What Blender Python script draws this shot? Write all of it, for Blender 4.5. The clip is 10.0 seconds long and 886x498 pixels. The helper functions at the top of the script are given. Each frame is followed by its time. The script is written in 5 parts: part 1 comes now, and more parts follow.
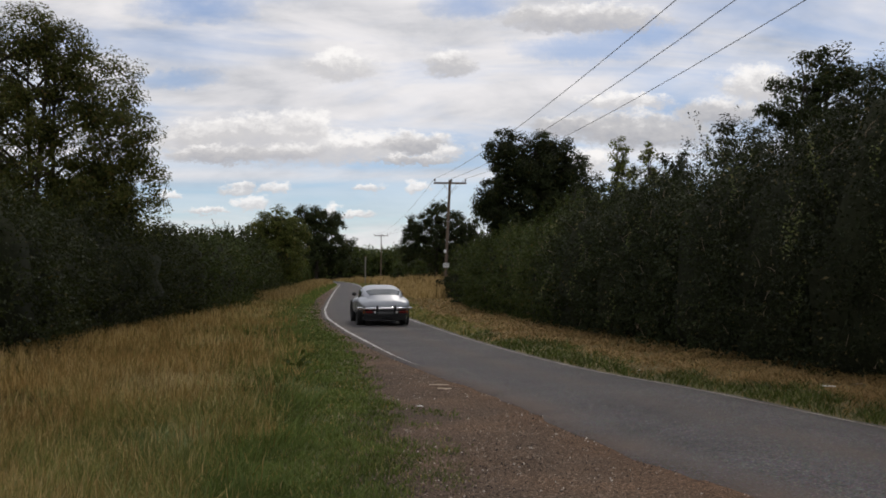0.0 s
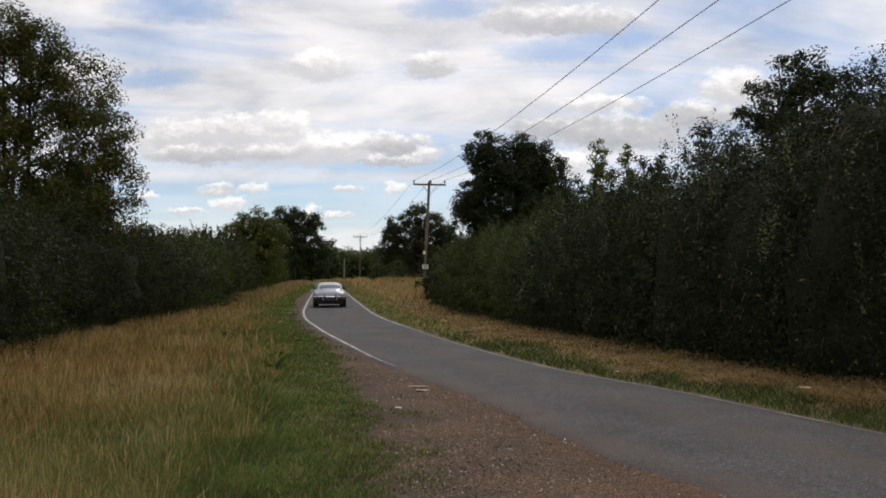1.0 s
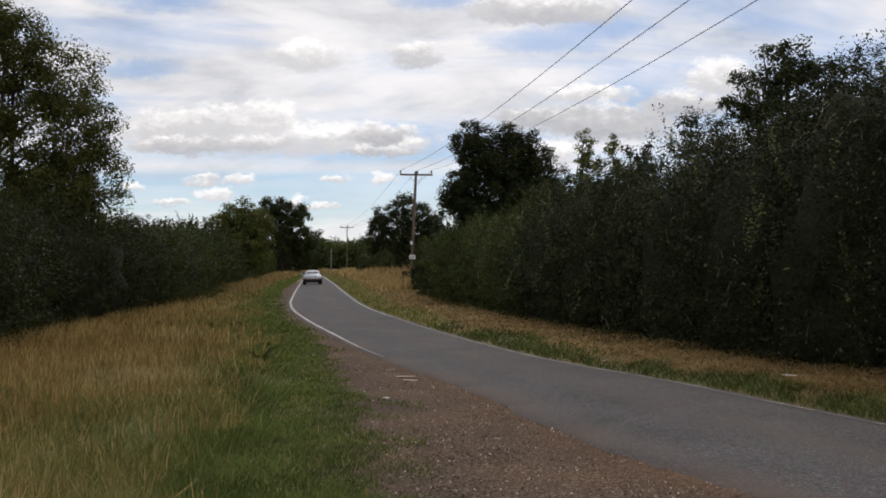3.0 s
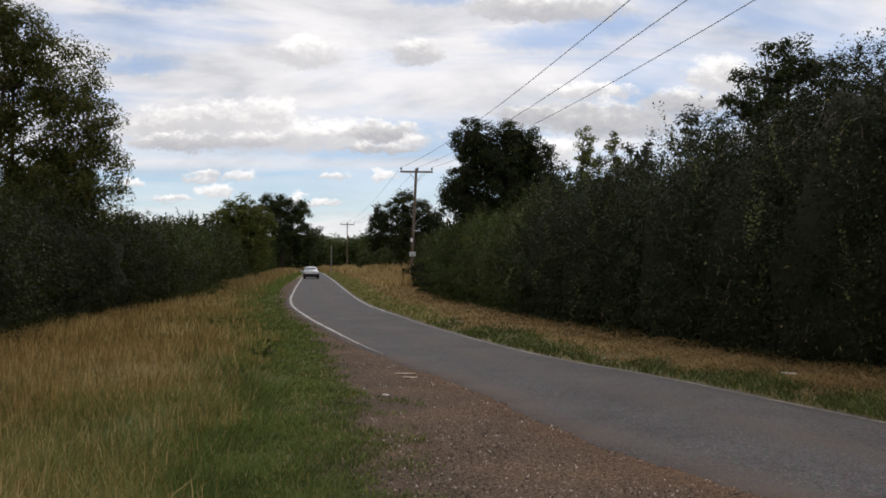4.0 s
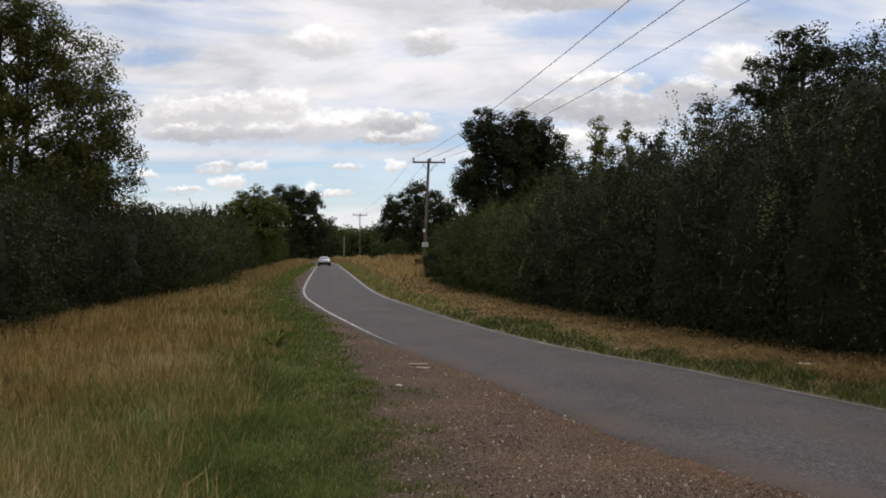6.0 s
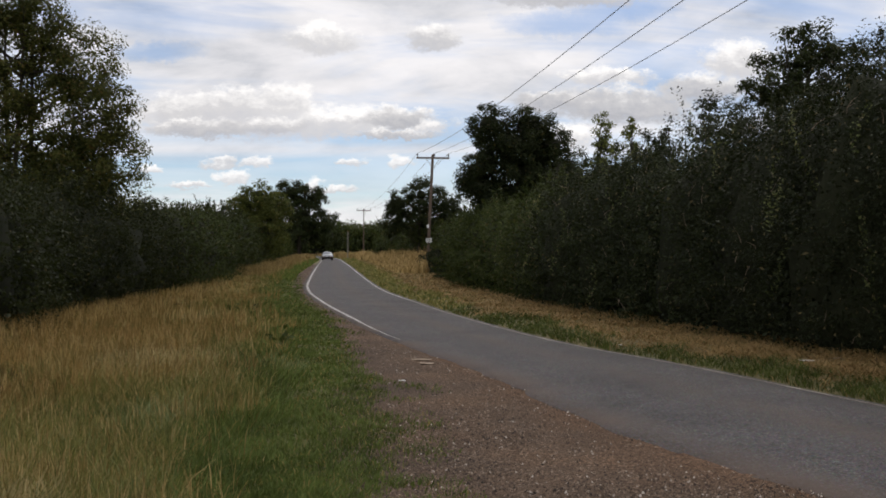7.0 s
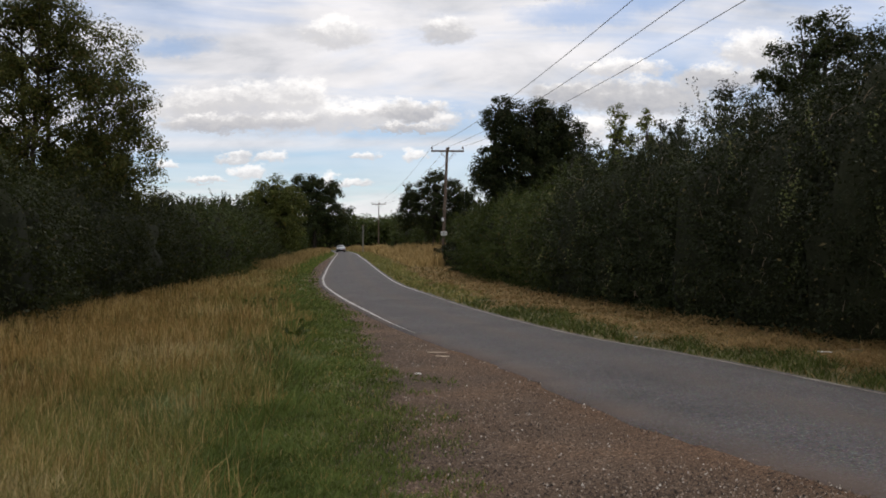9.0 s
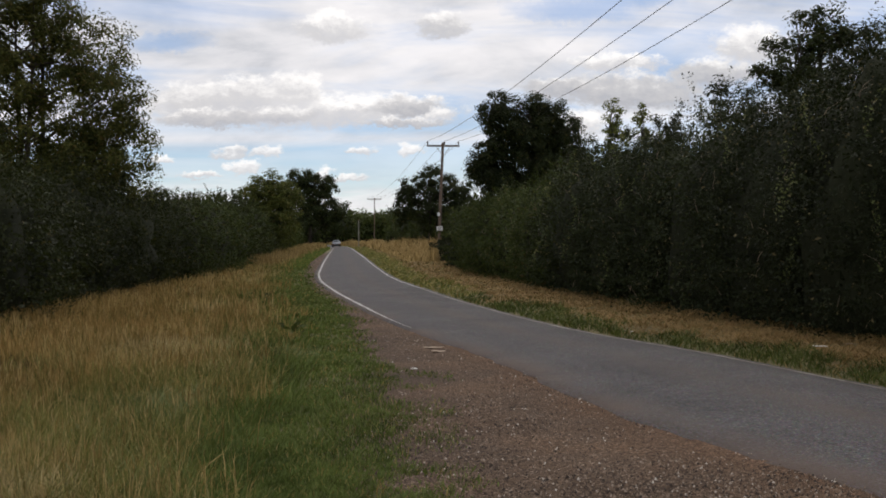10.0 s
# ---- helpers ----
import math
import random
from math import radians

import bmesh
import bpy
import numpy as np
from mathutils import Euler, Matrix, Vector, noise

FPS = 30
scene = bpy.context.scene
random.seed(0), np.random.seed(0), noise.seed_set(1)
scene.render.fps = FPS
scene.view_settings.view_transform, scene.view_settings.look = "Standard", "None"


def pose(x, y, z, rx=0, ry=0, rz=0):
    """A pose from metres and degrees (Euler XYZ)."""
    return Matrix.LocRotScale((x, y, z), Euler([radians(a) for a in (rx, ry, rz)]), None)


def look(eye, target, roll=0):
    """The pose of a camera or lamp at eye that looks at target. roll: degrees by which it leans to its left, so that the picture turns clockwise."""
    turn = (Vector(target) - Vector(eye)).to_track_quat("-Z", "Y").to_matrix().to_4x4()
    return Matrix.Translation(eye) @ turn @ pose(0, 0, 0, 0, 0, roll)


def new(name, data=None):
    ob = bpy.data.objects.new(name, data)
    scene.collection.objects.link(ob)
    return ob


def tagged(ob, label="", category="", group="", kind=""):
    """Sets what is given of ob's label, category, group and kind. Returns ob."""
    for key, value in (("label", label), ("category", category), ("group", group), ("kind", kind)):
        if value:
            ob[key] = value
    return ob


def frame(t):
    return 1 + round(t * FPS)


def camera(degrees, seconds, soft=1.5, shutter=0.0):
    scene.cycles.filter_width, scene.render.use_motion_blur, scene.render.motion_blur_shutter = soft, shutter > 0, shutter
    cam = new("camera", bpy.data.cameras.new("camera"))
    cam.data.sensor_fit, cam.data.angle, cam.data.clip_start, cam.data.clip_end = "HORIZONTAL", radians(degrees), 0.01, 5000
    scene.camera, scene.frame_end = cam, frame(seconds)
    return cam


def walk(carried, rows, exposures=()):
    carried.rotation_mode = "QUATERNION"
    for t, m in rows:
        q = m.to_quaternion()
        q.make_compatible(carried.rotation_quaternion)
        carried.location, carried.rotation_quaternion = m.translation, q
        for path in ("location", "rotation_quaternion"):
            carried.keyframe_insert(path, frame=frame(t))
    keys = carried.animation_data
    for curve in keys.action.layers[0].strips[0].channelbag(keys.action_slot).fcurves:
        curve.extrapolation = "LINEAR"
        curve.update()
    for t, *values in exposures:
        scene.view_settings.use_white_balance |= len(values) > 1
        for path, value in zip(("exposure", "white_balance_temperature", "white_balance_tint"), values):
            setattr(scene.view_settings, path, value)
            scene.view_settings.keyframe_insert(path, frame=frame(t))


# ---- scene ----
# ---- camera: held by hand beside the lay-by, turning only ----
cam = camera(51.0, 10.0, soft=1.8)
PATH = [(0, 0.0, 1.57, 0.0), (0.5, -0.66, 1.78, 0.04), (1, -1.29, 1.66, -0.12), (1.5, -1.79, 1.5, -0.1),
        (2, -1.94, 1.38, -0.03), (2.5, -2.06, 1.15, 0.16), (4, -2.08, 0.88, -0.02), (4.5, -1.69, 0.56, 0.19),
        (5, -1.59, 0.36, 0.3), (5.5, -1.47, 0.32, 0.24), (7, -1.07, 0.03, -0.08), (7.5, -0.95, -0.16, 0.14),
        (8, -0.4, -0.11, 0.2), (8.5, -0.18, -0.17, 0.18), (9, -0.14, -0.39, 0.28), (9.5, -0.23, -0.64, 0.47),
        (10, -0.4, -0.71, 0.34)]
walk(cam, [(t, pose(0, 0, 1.6, 90 + p, r, y)) for t, y, p, r in PATH],
     exposures=[(0, -0.14, 6640, 12), (0.5, -0.05, 6640, 12), (1.2, 0.02, 6640, 12), (10, 0.0, 6640, 12)])

# ---- light: broken cloud, sun veiled, high and ahead to the right ----
SUN_ELEVATION, SUN_AZIMUTH = 52.0, 16.0     # azimuth clockwise from +y
sun = new("sun", bpy.data.lights.new("sun", "SUN"))
sun.data.energy, sun.data.angle, sun.data.color = 1.0, radians(14), (1.0, 0.95, 0.87)
sd = Vector((math.sin(radians(SUN_AZIMUTH)) * math.cos(radians(SUN_ELEVATION)),
             math.cos(radians(SUN_AZIMUTH)) * math.cos(radians(SUN_ELEVATION)), math.sin(radians(SUN_ELEVATION))))
sun.matrix_basis = look(sd * 50, (0, 0, 0))


class Nodes:
    """Small helper to write node trees in lines."""

    def __init__(self, tree):
        self.tree = tree
        tree.nodes.clear()

    def add(self, kind, out=0, props=(), **ins):
        n = self.tree.nodes.new(kind)
        for k, v in props:
            if k == "operation":
                n.operation = v
            elif k == "use_clamp":
                n.use_clamp = v
            elif k == "noise_dimensions":
                n.noise_dimensions = v
            elif k == "interpolation_type":
                n.interpolation_type = v
        for k, v in ins.items():
            key = int(k[1:]) if k[0] == "i" and k[1:].isdigit() else k.replace("_", " ")
            if isinstance(v, bpy.types.NodeSocket):
                self.tree.links.new(v, n.inputs[key])
            else:
                n.inputs[key].default_value = v
        return n.outputs[out]

    def math(self, op, a, b=0.0, clamp=False):
        return self.add("ShaderNodeMath", 0, (("operation", op), ("use_clamp", clamp)), i0=a, i1=b)

    def ramp(self, fac, stops, interp="LINEAR"):
        n = self.tree.nodes.new("ShaderNodeValToRGB")
        r = n.color_ramp
        r.interpolation = interp
        while len(r.elements) < len(stops):
            r.elements.new(0.5)
        for e, (p, c) in zip(r.elements, stops):
            e.position = p
            e.color = (*c, 1) if isinstance(c, tuple) else (c, c, c, 1)
        self.tree.links.new(fac, n.inputs[0])
        return n.outputs[0]

    def mix(self, fac, a, b, blend="MIX"):
        n = self.tree.nodes.new("ShaderNodeMix")
        n.data_type, n.blend_type = "RGBA", blend
        for i, v in ((0, fac), (6, a), (7, b)):
            if isinstance(v, bpy.types.NodeSocket):
                self.tree.links.new(v, n.inputs[i])
            elif i == 0:
                n.inputs[0].default_value = v
            else:
                n.inputs[i].default_value = (*v, 1)
        return n.outputs[2]

    def noise(self, vec, scale, detail=4.0, rough=0.55, distort=0.0, dims="3D"):
        return self.add("ShaderNodeTexNoise", 0, (("noise_dimensions", dims),), Vector=vec, Scale=scale, Detail=detail, Roughness=rough, Distortion=distort)


def make_sky():
    w = bpy.data.worlds.new("sky")
    scene.world = w
    w.use_nodes = True
    n = Nodes(w.node_tree)
    tex = n.tree.nodes.new("ShaderNodeTexSky")
    tex.sky_type, tex.sun_disc = "NISHITA", False
    tex.sun_elevation, tex.sun_rotation, tex.dust_density = radians(SUN_ELEVATION), radians(SUN_AZIMUTH), 0.2
    tex.ozone_density = 3.0
    sky = n.mix(1.0, tex.outputs[0], (0.87, 0.95, 1.06), "MULTIPLY")
    d = n.add("ShaderNodeTexCoord", 0)
    sep = n.tree.nodes.new("ShaderNodeSeparateXYZ")
    n.tree.links.new(d, sep.inputs[0])
    x, y, z = sep.outputs
    # cloud layer seen in perspective: the direction met with a high plane
    zz = n.math("ADD", n.math("MAXIMUM", z, 0.0), 0.10)
    plane = n.add("ShaderNodeCombineXYZ", X=n.math("DIVIDE", x, zz), Y=n.math("DIVIDE", y, zz), Z=0.0)
    # slope coordinates for single clouds low over the lane
    yy = n.math("MAXIMUM", y, 0.05)
    u, v = n.math("DIVIDE", x, yy), n.math("DIVIDE", z, yy)
    wob = n.add("ShaderNodeCombineXYZ", X=n.math("MULTIPLY", u, 26.0), Y=n.math("MULTIPLY", v, 40.0), Z=0.0)
    wn = n.add("ShaderNodeTexNoise", 1, (), Vector=wob, Scale=1.4, Detail=6.0, Roughness=0.72)
    ws = n.tree.nodes.new("ShaderNodeSeparateColor")
    n.tree.links.new(wn, ws.inputs[0])
    u2 = n.math("ADD", u, n.math("MULTIPLY", n.math("SUBTRACT", ws.outputs[0], 0.5), 0.046))
    v2 = n.math("ADD", v, n.math("MULTIPLY", n.math("SUBTRACT", ws.outputs[1], 0.5), 0.030))

    def blob(cu, cv, ru, rv, flat=1.0):
        """Soft mound: 1 in the middle, 0 at its rim; the underside flattened."""
        a = n.math("DIVIDE", n.math("SUBTRACT", u2, cu), ru)
        b = n.math("DIVIDE", n.math("SUBTRACT", v2, cv), rv)
        b = n.math("MAXIMUM", b, n.math("MULTIPLY", b, -1.0 / flat))
        r2 = n.math("ADD", n.math("MULTIPLY", a, a), n.math("MULTIPLY", b, b))
        return n.math("SUBTRACT", 1.0, r2, clamp=True), n.math("DIVIDE", n.math("SUBTRACT", v2, cv), rv)

    big = n.noise(plane, 0.55, 6.0, 0.55, 0.4)
    streak = n.add("ShaderNodeMapping", 0, (), Vector=plane, Scale=(0.55, 1.0, 1.0))
    thin = n.noise(streak, 1.3, 5.0, 0.6, 0.8)
    cover = n.math("ADD", n.math("MULTIPLY", big, 0.6), n.math("MULTIPLY", thin, 0.5))
    # clear band low over the horizon, and clear gaps higher up
    band = n.ramp(v, [(0.0, 1.0), (0.030, 0.95), (0.050, 0.55), (0.070, 0.15), (0.096, 0.10), (0.107, 0.9), (0.118, 0.4), (0.132, 1.0), (1.0, 1.0)])
    veil = n.ramp(cover, [(0.42, 0.0), (0.60, 1.0)], "EASE")
    veil = n.math("MULTIPLY", n.math("ADD", n.math("MULTIPLY", veil, 0.65), 0.35), n.math("ADD", n.math("MULTIPLY", band, 0.74), 0.26))
    gaps = [(0.145, 0.244, 0.080, 0.018), (0.22, 0.262, 0.06, 0.018), (-0.29, 0.212, 0.060, 0.013), (0.03, 0.292, 0.06, 0.02), (-0.27, 0.288, 0.08, 0.018), (0.10, 0.105, 0.05, 0.02)]
    for g in gaps:
        k, _ = blob(*g)
        veil = n.math("MULTIPLY", veil, n.math("SUBTRACT", 1.0, n.math("MULTIPLY", k, 0.62)))
    shade = n.noise(streak, 0.9, 5.0, 0.6, 0.5)
    lumps = n.noise(n.add("ShaderNodeCombineXYZ", X=n.math("MULTIPLY", u, 7.0), Y=n.math("MULTIPLY", v, 21.0), Z=3.0), 1.0, 6.0, 0.58, 0.3)
    shade = n.math("ADD", n.math("MULTIPLY", shade, 0.45), n.math("MULTIPLY", lumps, 0.6))
    veil_col = n.ramp(shade, [(0.37, (0.52, 0.55, 0.60)), (0.45, (0.68, 0.70, 0.74)), (0.52, (0.80, 0.81, 0.84)), (0.62, (0.92, 0.92, 0.94))])
    c_sky = n.add("ShaderNodeBackground", 0, (), Color=sky, Strength=0.092)
    c_veil = n.add("ShaderNodeBackground", 0, (), Color=veil_col, Strength=1.0)
    out = n.add("ShaderNodeMixShader", 0, (), i0=veil, i1=c_sky, i2=c_veil)
    # single cumulus clouds: sideways and upward slope, half width, half height, flatness below, darkness of the base
    clouds = [(-0.145, 0.136, 0.21, 0.026, 0.9, 0.30), (-0.260, 0.147, 0.060, 0.026, 0.8, 0.5), (-0.205, 0.152, 0.060, 0.027, 0.8, 0.3), (-0.150, 0.158, 0.036, 0.030, 0.9, 0.0),
              (-0.245, 0.129, 0.075, 0.014, 0.9, 0.9), (-0.165, 0.131, 0.045, 0.012, 0.9, 0.7), (-0.090, 0.141, 0.040, 0.013, 0.8, 0.1), (-0.030, 0.140, 0.055, 0.016, 0.8, 1.0), (0.005, 0.131, 0.022, 0.012, 0.8, 0.1), (-0.030, 0.122, 0.060, 0.007, 0.8, 0.9),
              (-0.112, 0.222, 0.046, 0.028, 0.60, 0.35), (-0.108, 0.228, 0.030, 0.020, 0.7, 0.0), (0.008, 0.226, 0.036, 0.022, 0.7, 0.75),
              (0.195, 0.186, 0.062, 0.016, 0.7, 0.2), (0.215, 0.156, 0.110, 0.028, 0.9, 1.0), (0.13, 0.160, 0.05, 0.014, 0.9, 0.9), (0.300, 0.176, 0.06, 0.022, 0.8, 0.9), (0.340, 0.205, 0.050, 0.028, 0.8, 0.3),
              (0.15, 0.278, 0.12, 0.022, 0.9, 0.8), (0.155, 0.122, 0.035, 0.018, 0.8, 0.0),
              (-0.222, 0.091, 0.026, 0.010, 0.6, 0.4), (-0.184, 0.091, 0.020, 0.010, 0.6, 0.1), (-0.206, 0.076, 0.024, 0.012, 0.6, 0.1),
              (-0.296, 0.086, 0.018, 0.008, 0.6, 0.2), (-0.080, 0.091, 0.022, 0.008, 0.6, 0.3), (-0.028, 0.093, 0.018, 0.010, 0.6, 0.2),
              (-0.095, 0.064, 0.026, 0.008, 0.6, 0.4), (-0.120, 0.068, 0.012, 0.013, 0.6, 0.1), (-0.25, 0.068, 0.03, 0.006, 0.6, 0.5)]
    puff = n.noise(wob, 2.6, 7.0, 0.68)
    for cu, cv, ru, rv, flat, dark in clouds:
        k, h = blob(cu, cv, ru, rv, flat)
        mask = n.add("ShaderNodeMapRange", 0, (("interpolation_type", "SMOOTHSTEP"),), Value=n.math("ADD", k, n.math("MULTIPLY", n.math("SUBTRACT", puff, 0.5), 1.25)), i1=0.08, i2=0.80, i3=0.0, i4=0.95 if ru > 0.03 else 0.85)
        mask = n.math("MULTIPLY", mask, n.math("MULTIPLY", k, 4.0, clamp=True))
        lit = n.math("ADD", n.math("MULTIPLY", h, 0.42), n.math("ADD", n.math("MULTIPLY", puff, 0.60), n.math("SUBTRACT", n.math("MULTIPLY", lumps, 0.50), 0.20 * dark)))
        lo = 0.68 - 0.20 * dark
        col = n.ramp(lit, [(0.15, (lo * 0.97, lo * 1.0, lo * 1.08)), (0.45, (lo * 0.5 + 0.38, lo * 0.5 + 0.385, lo * 0.5 + 0.40)), (0.74, (1.05, 1.05, 1.04))])
        c = n.add("ShaderNodeBackground", 0, (), Color=col, Strength=1.0)
        out = n.add("ShaderNodeMixShader", 0, (), i0=mask, i1=out, i2=c)
    n.tree.links.new(out, n.tree.nodes.new("ShaderNodeOutputWorld").inputs[0])


make_sky()


# ---- materials ----
def material(name):
    m = bpy.data.materials.new(name)
    m.use_nodes = True
    return m, Nodes(m.node_tree)


def finish(m, n, shader):
    n.tree.links.new(shader, n.tree.nodes.new("ShaderNodeOutputMaterial").inputs[0])
    return m


def simple(name, col, rough=0.6, metal=0.0, grain=40.0, vary=0.25, bump=0.0, coat=0.0):
    """Plain painted, wooden or metal surface with fine grain and broad stains."""
    m, n = material(name)
    co = n.add("ShaderNodeTexCoord", 3)
    a, b = n.noise(co, grain, 5.0), n.noise(co, grain * 0.08, 3.0)
    f = n.math("ADD", n.math("MULTIPLY", a, 0.5), n.math("MULTIPLY", b, 0.5))
    lo, hi = tuple(c * (1 - vary) for c in col), tuple(min(1.0, c * (1 + vary)) for c in col)
    c = n.ramp(f, [(0.3, lo), (0.7, hi)])
    kw = {}
    if bump:
        kw["Normal"] = n.add("ShaderNodeBump", 0, (), Strength=bump, Distance=0.01, Height=a)
    return finish(m, n, n.add("ShaderNodeBsdfPrincipled", 0, (), Base_Color=c, Roughness=rough, Metallic=metal, Coat_Weight=coat, **kw))


def leaf_material(name, dark, light, odd, odd_share=0.06, passing=0.35, rough=0.55, single=0.70):
    """Leaves and blades: each its own tone, patches of tone, light passing through."""
    m, n = material(name)
    isl = n.add("ShaderNodeNewGeometry", 8)
    co = n.add("ShaderNodeTexCoord", 3)
    patch = n.noise(co, 1.1, 4.0, 0.65)
    tuft = n.noise(co, 8.0, 3.0, 0.6)
    f = n.math("ADD", n.math("MULTIPLY", n.math("MULTIPLY", isl, isl), single), n.math("ADD", n.math("MULTIPLY", n.math("SUBTRACT", patch, 0.42), 1.5), n.math("MULTIPLY", n.math("SUBTRACT", tuft, 0.42), 1.3)), clamp=True)
    c = n.ramp(f, [(0.0, dark), (1.0, light)])
    own = n.add("ShaderNodeObjectInfo", 5)
    c = n.mix(1.0, c, n.ramp(own, [(0.0, 0.70), (1.0, 1.30)]), "MULTIPLY")
    pick = n.math("FRACT", n.math("MULTIPLY", isl, 37.0))
    c = n.mix(n.math("LESS_THAN", pick, odd_share), c, odd)
    p = n.add("ShaderNodeBsdfPrincipled", 0, (), Base_Color=c, Roughness=rough, Specular_IOR_Level=0.10)
    t = n.add("ShaderNodeBsdfTranslucent", 0, (), Color=n.mix(0.5, c, (0.10, 0.12, 0.020)))
    return finish(m, n, n.add("ShaderNodeMixShader", 0, (), i0=passing, i1=p, i2=t))


M = {}
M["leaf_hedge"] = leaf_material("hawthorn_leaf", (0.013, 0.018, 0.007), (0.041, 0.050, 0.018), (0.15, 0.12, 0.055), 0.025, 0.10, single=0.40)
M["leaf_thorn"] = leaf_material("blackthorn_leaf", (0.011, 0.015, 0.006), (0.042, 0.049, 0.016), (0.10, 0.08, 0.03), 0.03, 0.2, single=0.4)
M["leaf_vine"] = leaf_material("climber_leaf", (0.045, 0.058, 0.018), (0.16, 0.175, 0.065), (0.26, 0.22, 0.11), 0.10, 0.3)
M["leaf_bramble_and_haze"] = leaf_material("bramble_and_hazed_leaf", (0.018, 0.031, 0.010), (0.102, 0.122, 0.029), (0.14, 0.10, 0.035), 0.03, 0.25, single=0.45)
M["leaf_ash"] = leaf_material("ash_leaf", (0.024, 0.032, 0.009), (0.118, 0.118, 0.030), (0.14, 0.10, 0.03), 0.08, 0.3)
M["leaf_oak"] = leaf_material("oak_leaf", (0.016, 0.023, 0.009), (0.052, 0.066, 0.022), (0.085, 0.07, 0.02), 0.04, 0.18)
M["leaf_field"] = leaf_material("field_maple_leaf", (0.060, 0.078, 0.018), (0.185, 0.200, 0.050), (0.22, 0.18, 0.05), 0.06, 0.3)
M["grass_dry"] = leaf_material("dry_grass", (0.17, 0.100, 0.032), (0.72, 0.52, 0.22), (0.075, 0.080, 0.020), 0.10, 0.25, 0.6)
M["grass_rust"] = leaf_material("rusty_dry_grass", (0.13, 0.074, 0.025), (0.50, 0.32, 0.125), (0.10, 0.085, 0.020), 0.12, 0.25, 0.6)
M["grass_pale"] = leaf_material("bleached_grass", (0.24, 0.17, 0.070), (0.84, 0.66, 0.34), (0.12, 0.12, 0.035), 0.10, 0.25, 0.6)
M["grass_thatch"] = leaf_material("dead_brown_thatch", (0.050, 0.034, 0.014), (0.24, 0.155, 0.060), (0.30, 0.22, 0.09), 0.08, 0.2, 0.7)
M["grass_green"] = leaf_material("green_grass", (0.052, 0.062, 0.016), (0.285, 0.272, 0.085), (0.50, 0.36, 0.15), 0.16, 0.3)
M["grass_silver"] = leaf_material("silvery_green_grass", (0.070, 0.090, 0.035), (0.30, 0.34, 0.15), (0.46, 0.36, 0.16), 0.08, 0.3)
M["grass_lush"] = leaf_material("lush_grass", (0.056, 0.086, 0.020), (0.240, 0.305, 0.080), (0.36, 0.27, 0.10), 0.06, 0.3)
M["verge_green"] = leaf_material("verge_green_grass", (0.030, 0.043, 0.010), (0.112, 0.137, 0.033), (0.30, 0.21, 0.08), 0.05, 0.25)
M["straw"] = leaf_material("bleached_straw", (0.25, 0.155, 0.060), (0.66, 0.47, 0.225), (0.14, 0.10, 0.035), 0.10, 0.25, 0.6)
M["hay"] = leaf_material("mown_hay", (0.20, 0.115, 0.045), (0.56, 0.37, 0.165), (0.11, 0.11, 0.03), 0.12, 0.2, 0.7)
M["bark"] = simple("bark", (0.048, 0.038, 0.028), 0.9, grain=30, vary=0.5, bump=0.6)
M["twig"] = simple("pale_twig", (0.22, 0.165, 0.11), 0.8, grain=60, vary=0.4)
# near-black tone that holds the shade deep inside hedges, crowns and belts
M["inner_shade"] = leaf_material("foliage_shade", (0.013, 0.015, 0.008), (0.036, 0.039, 0.020), (0.03, 0.03, 0.015), 0.05, 0.0, 0.95)
M["pole_wood"] = simple("weathered_pole_wood", (0.125, 0.088, 0.062), 0.85, grain=25, vary=0.35, bump=0.3)
M["post_wood"] = simple("silvered_wood", (0.22, 0.20, 0.165), 0.85, grain=25, vary=0.3, bump=0.3)
M["ceramic"] = simple("brown_ceramic", (0.06, 0.035, 0.03), 0.25, vary=0.2)
M["steel"] = simple("galvanised_steel", (0.36, 0.36, 0.36), 0.5, 0.7, vary=0.2)
M["wire"] = simple("dulled_wire", (0.17, 0.17, 0.17), 0.6, 0.3, vary=0.2)
M["sign_white"] = simple("white_enamel", (0.78, 0.78, 0.76), 0.4, vary=0.06)
M["ink"] = simple("black_paint", (0.03, 0.03, 0.03), 0.5, vary=0.2)
M["litter"] = simple("pale_litter", (0.70, 0.68, 0.63), 0.7, vary=0.12)
M["litter_tan"] = simple("tan_card", (0.36, 0.27, 0.19), 0.85, vary=0.2)


def ground_material():
    m, n = material("meadow_soil")
    co = n.add("ShaderNodeTexCoord", 3)
    a, b, c = n.noise(co, 0.35, 4.0), n.noise(co, 6.0, 6.0), n.noise(co, 60.0, 4.0)
    f = n.math("ADD", n.math("MULTIPLY", a, 0.7), n.math("MULTIPLY", b, 0.35))
    col = n.ramp(f, [(0.38, (0.085, 0.105, 0.032)), (0.52, (0.17, 0.150, 0.060)), (0.66, (0.28, 0.215, 0.10))])
    bump = n.add("ShaderNodeBump", 0, (), Strength=0.8, Distance=0.05, Height=n.math("ADD", b, n.math("MULTIPLY", c, 0.4)))
    return finish(m, n, n.add("ShaderNodeBsdfPrincipled", 0, (), Base_Color=n.mix(n.math("MULTIPLY", c, 0.5), col, (0.06, 0.05, 0.03)), Roughness=0.95, Normal=bump))


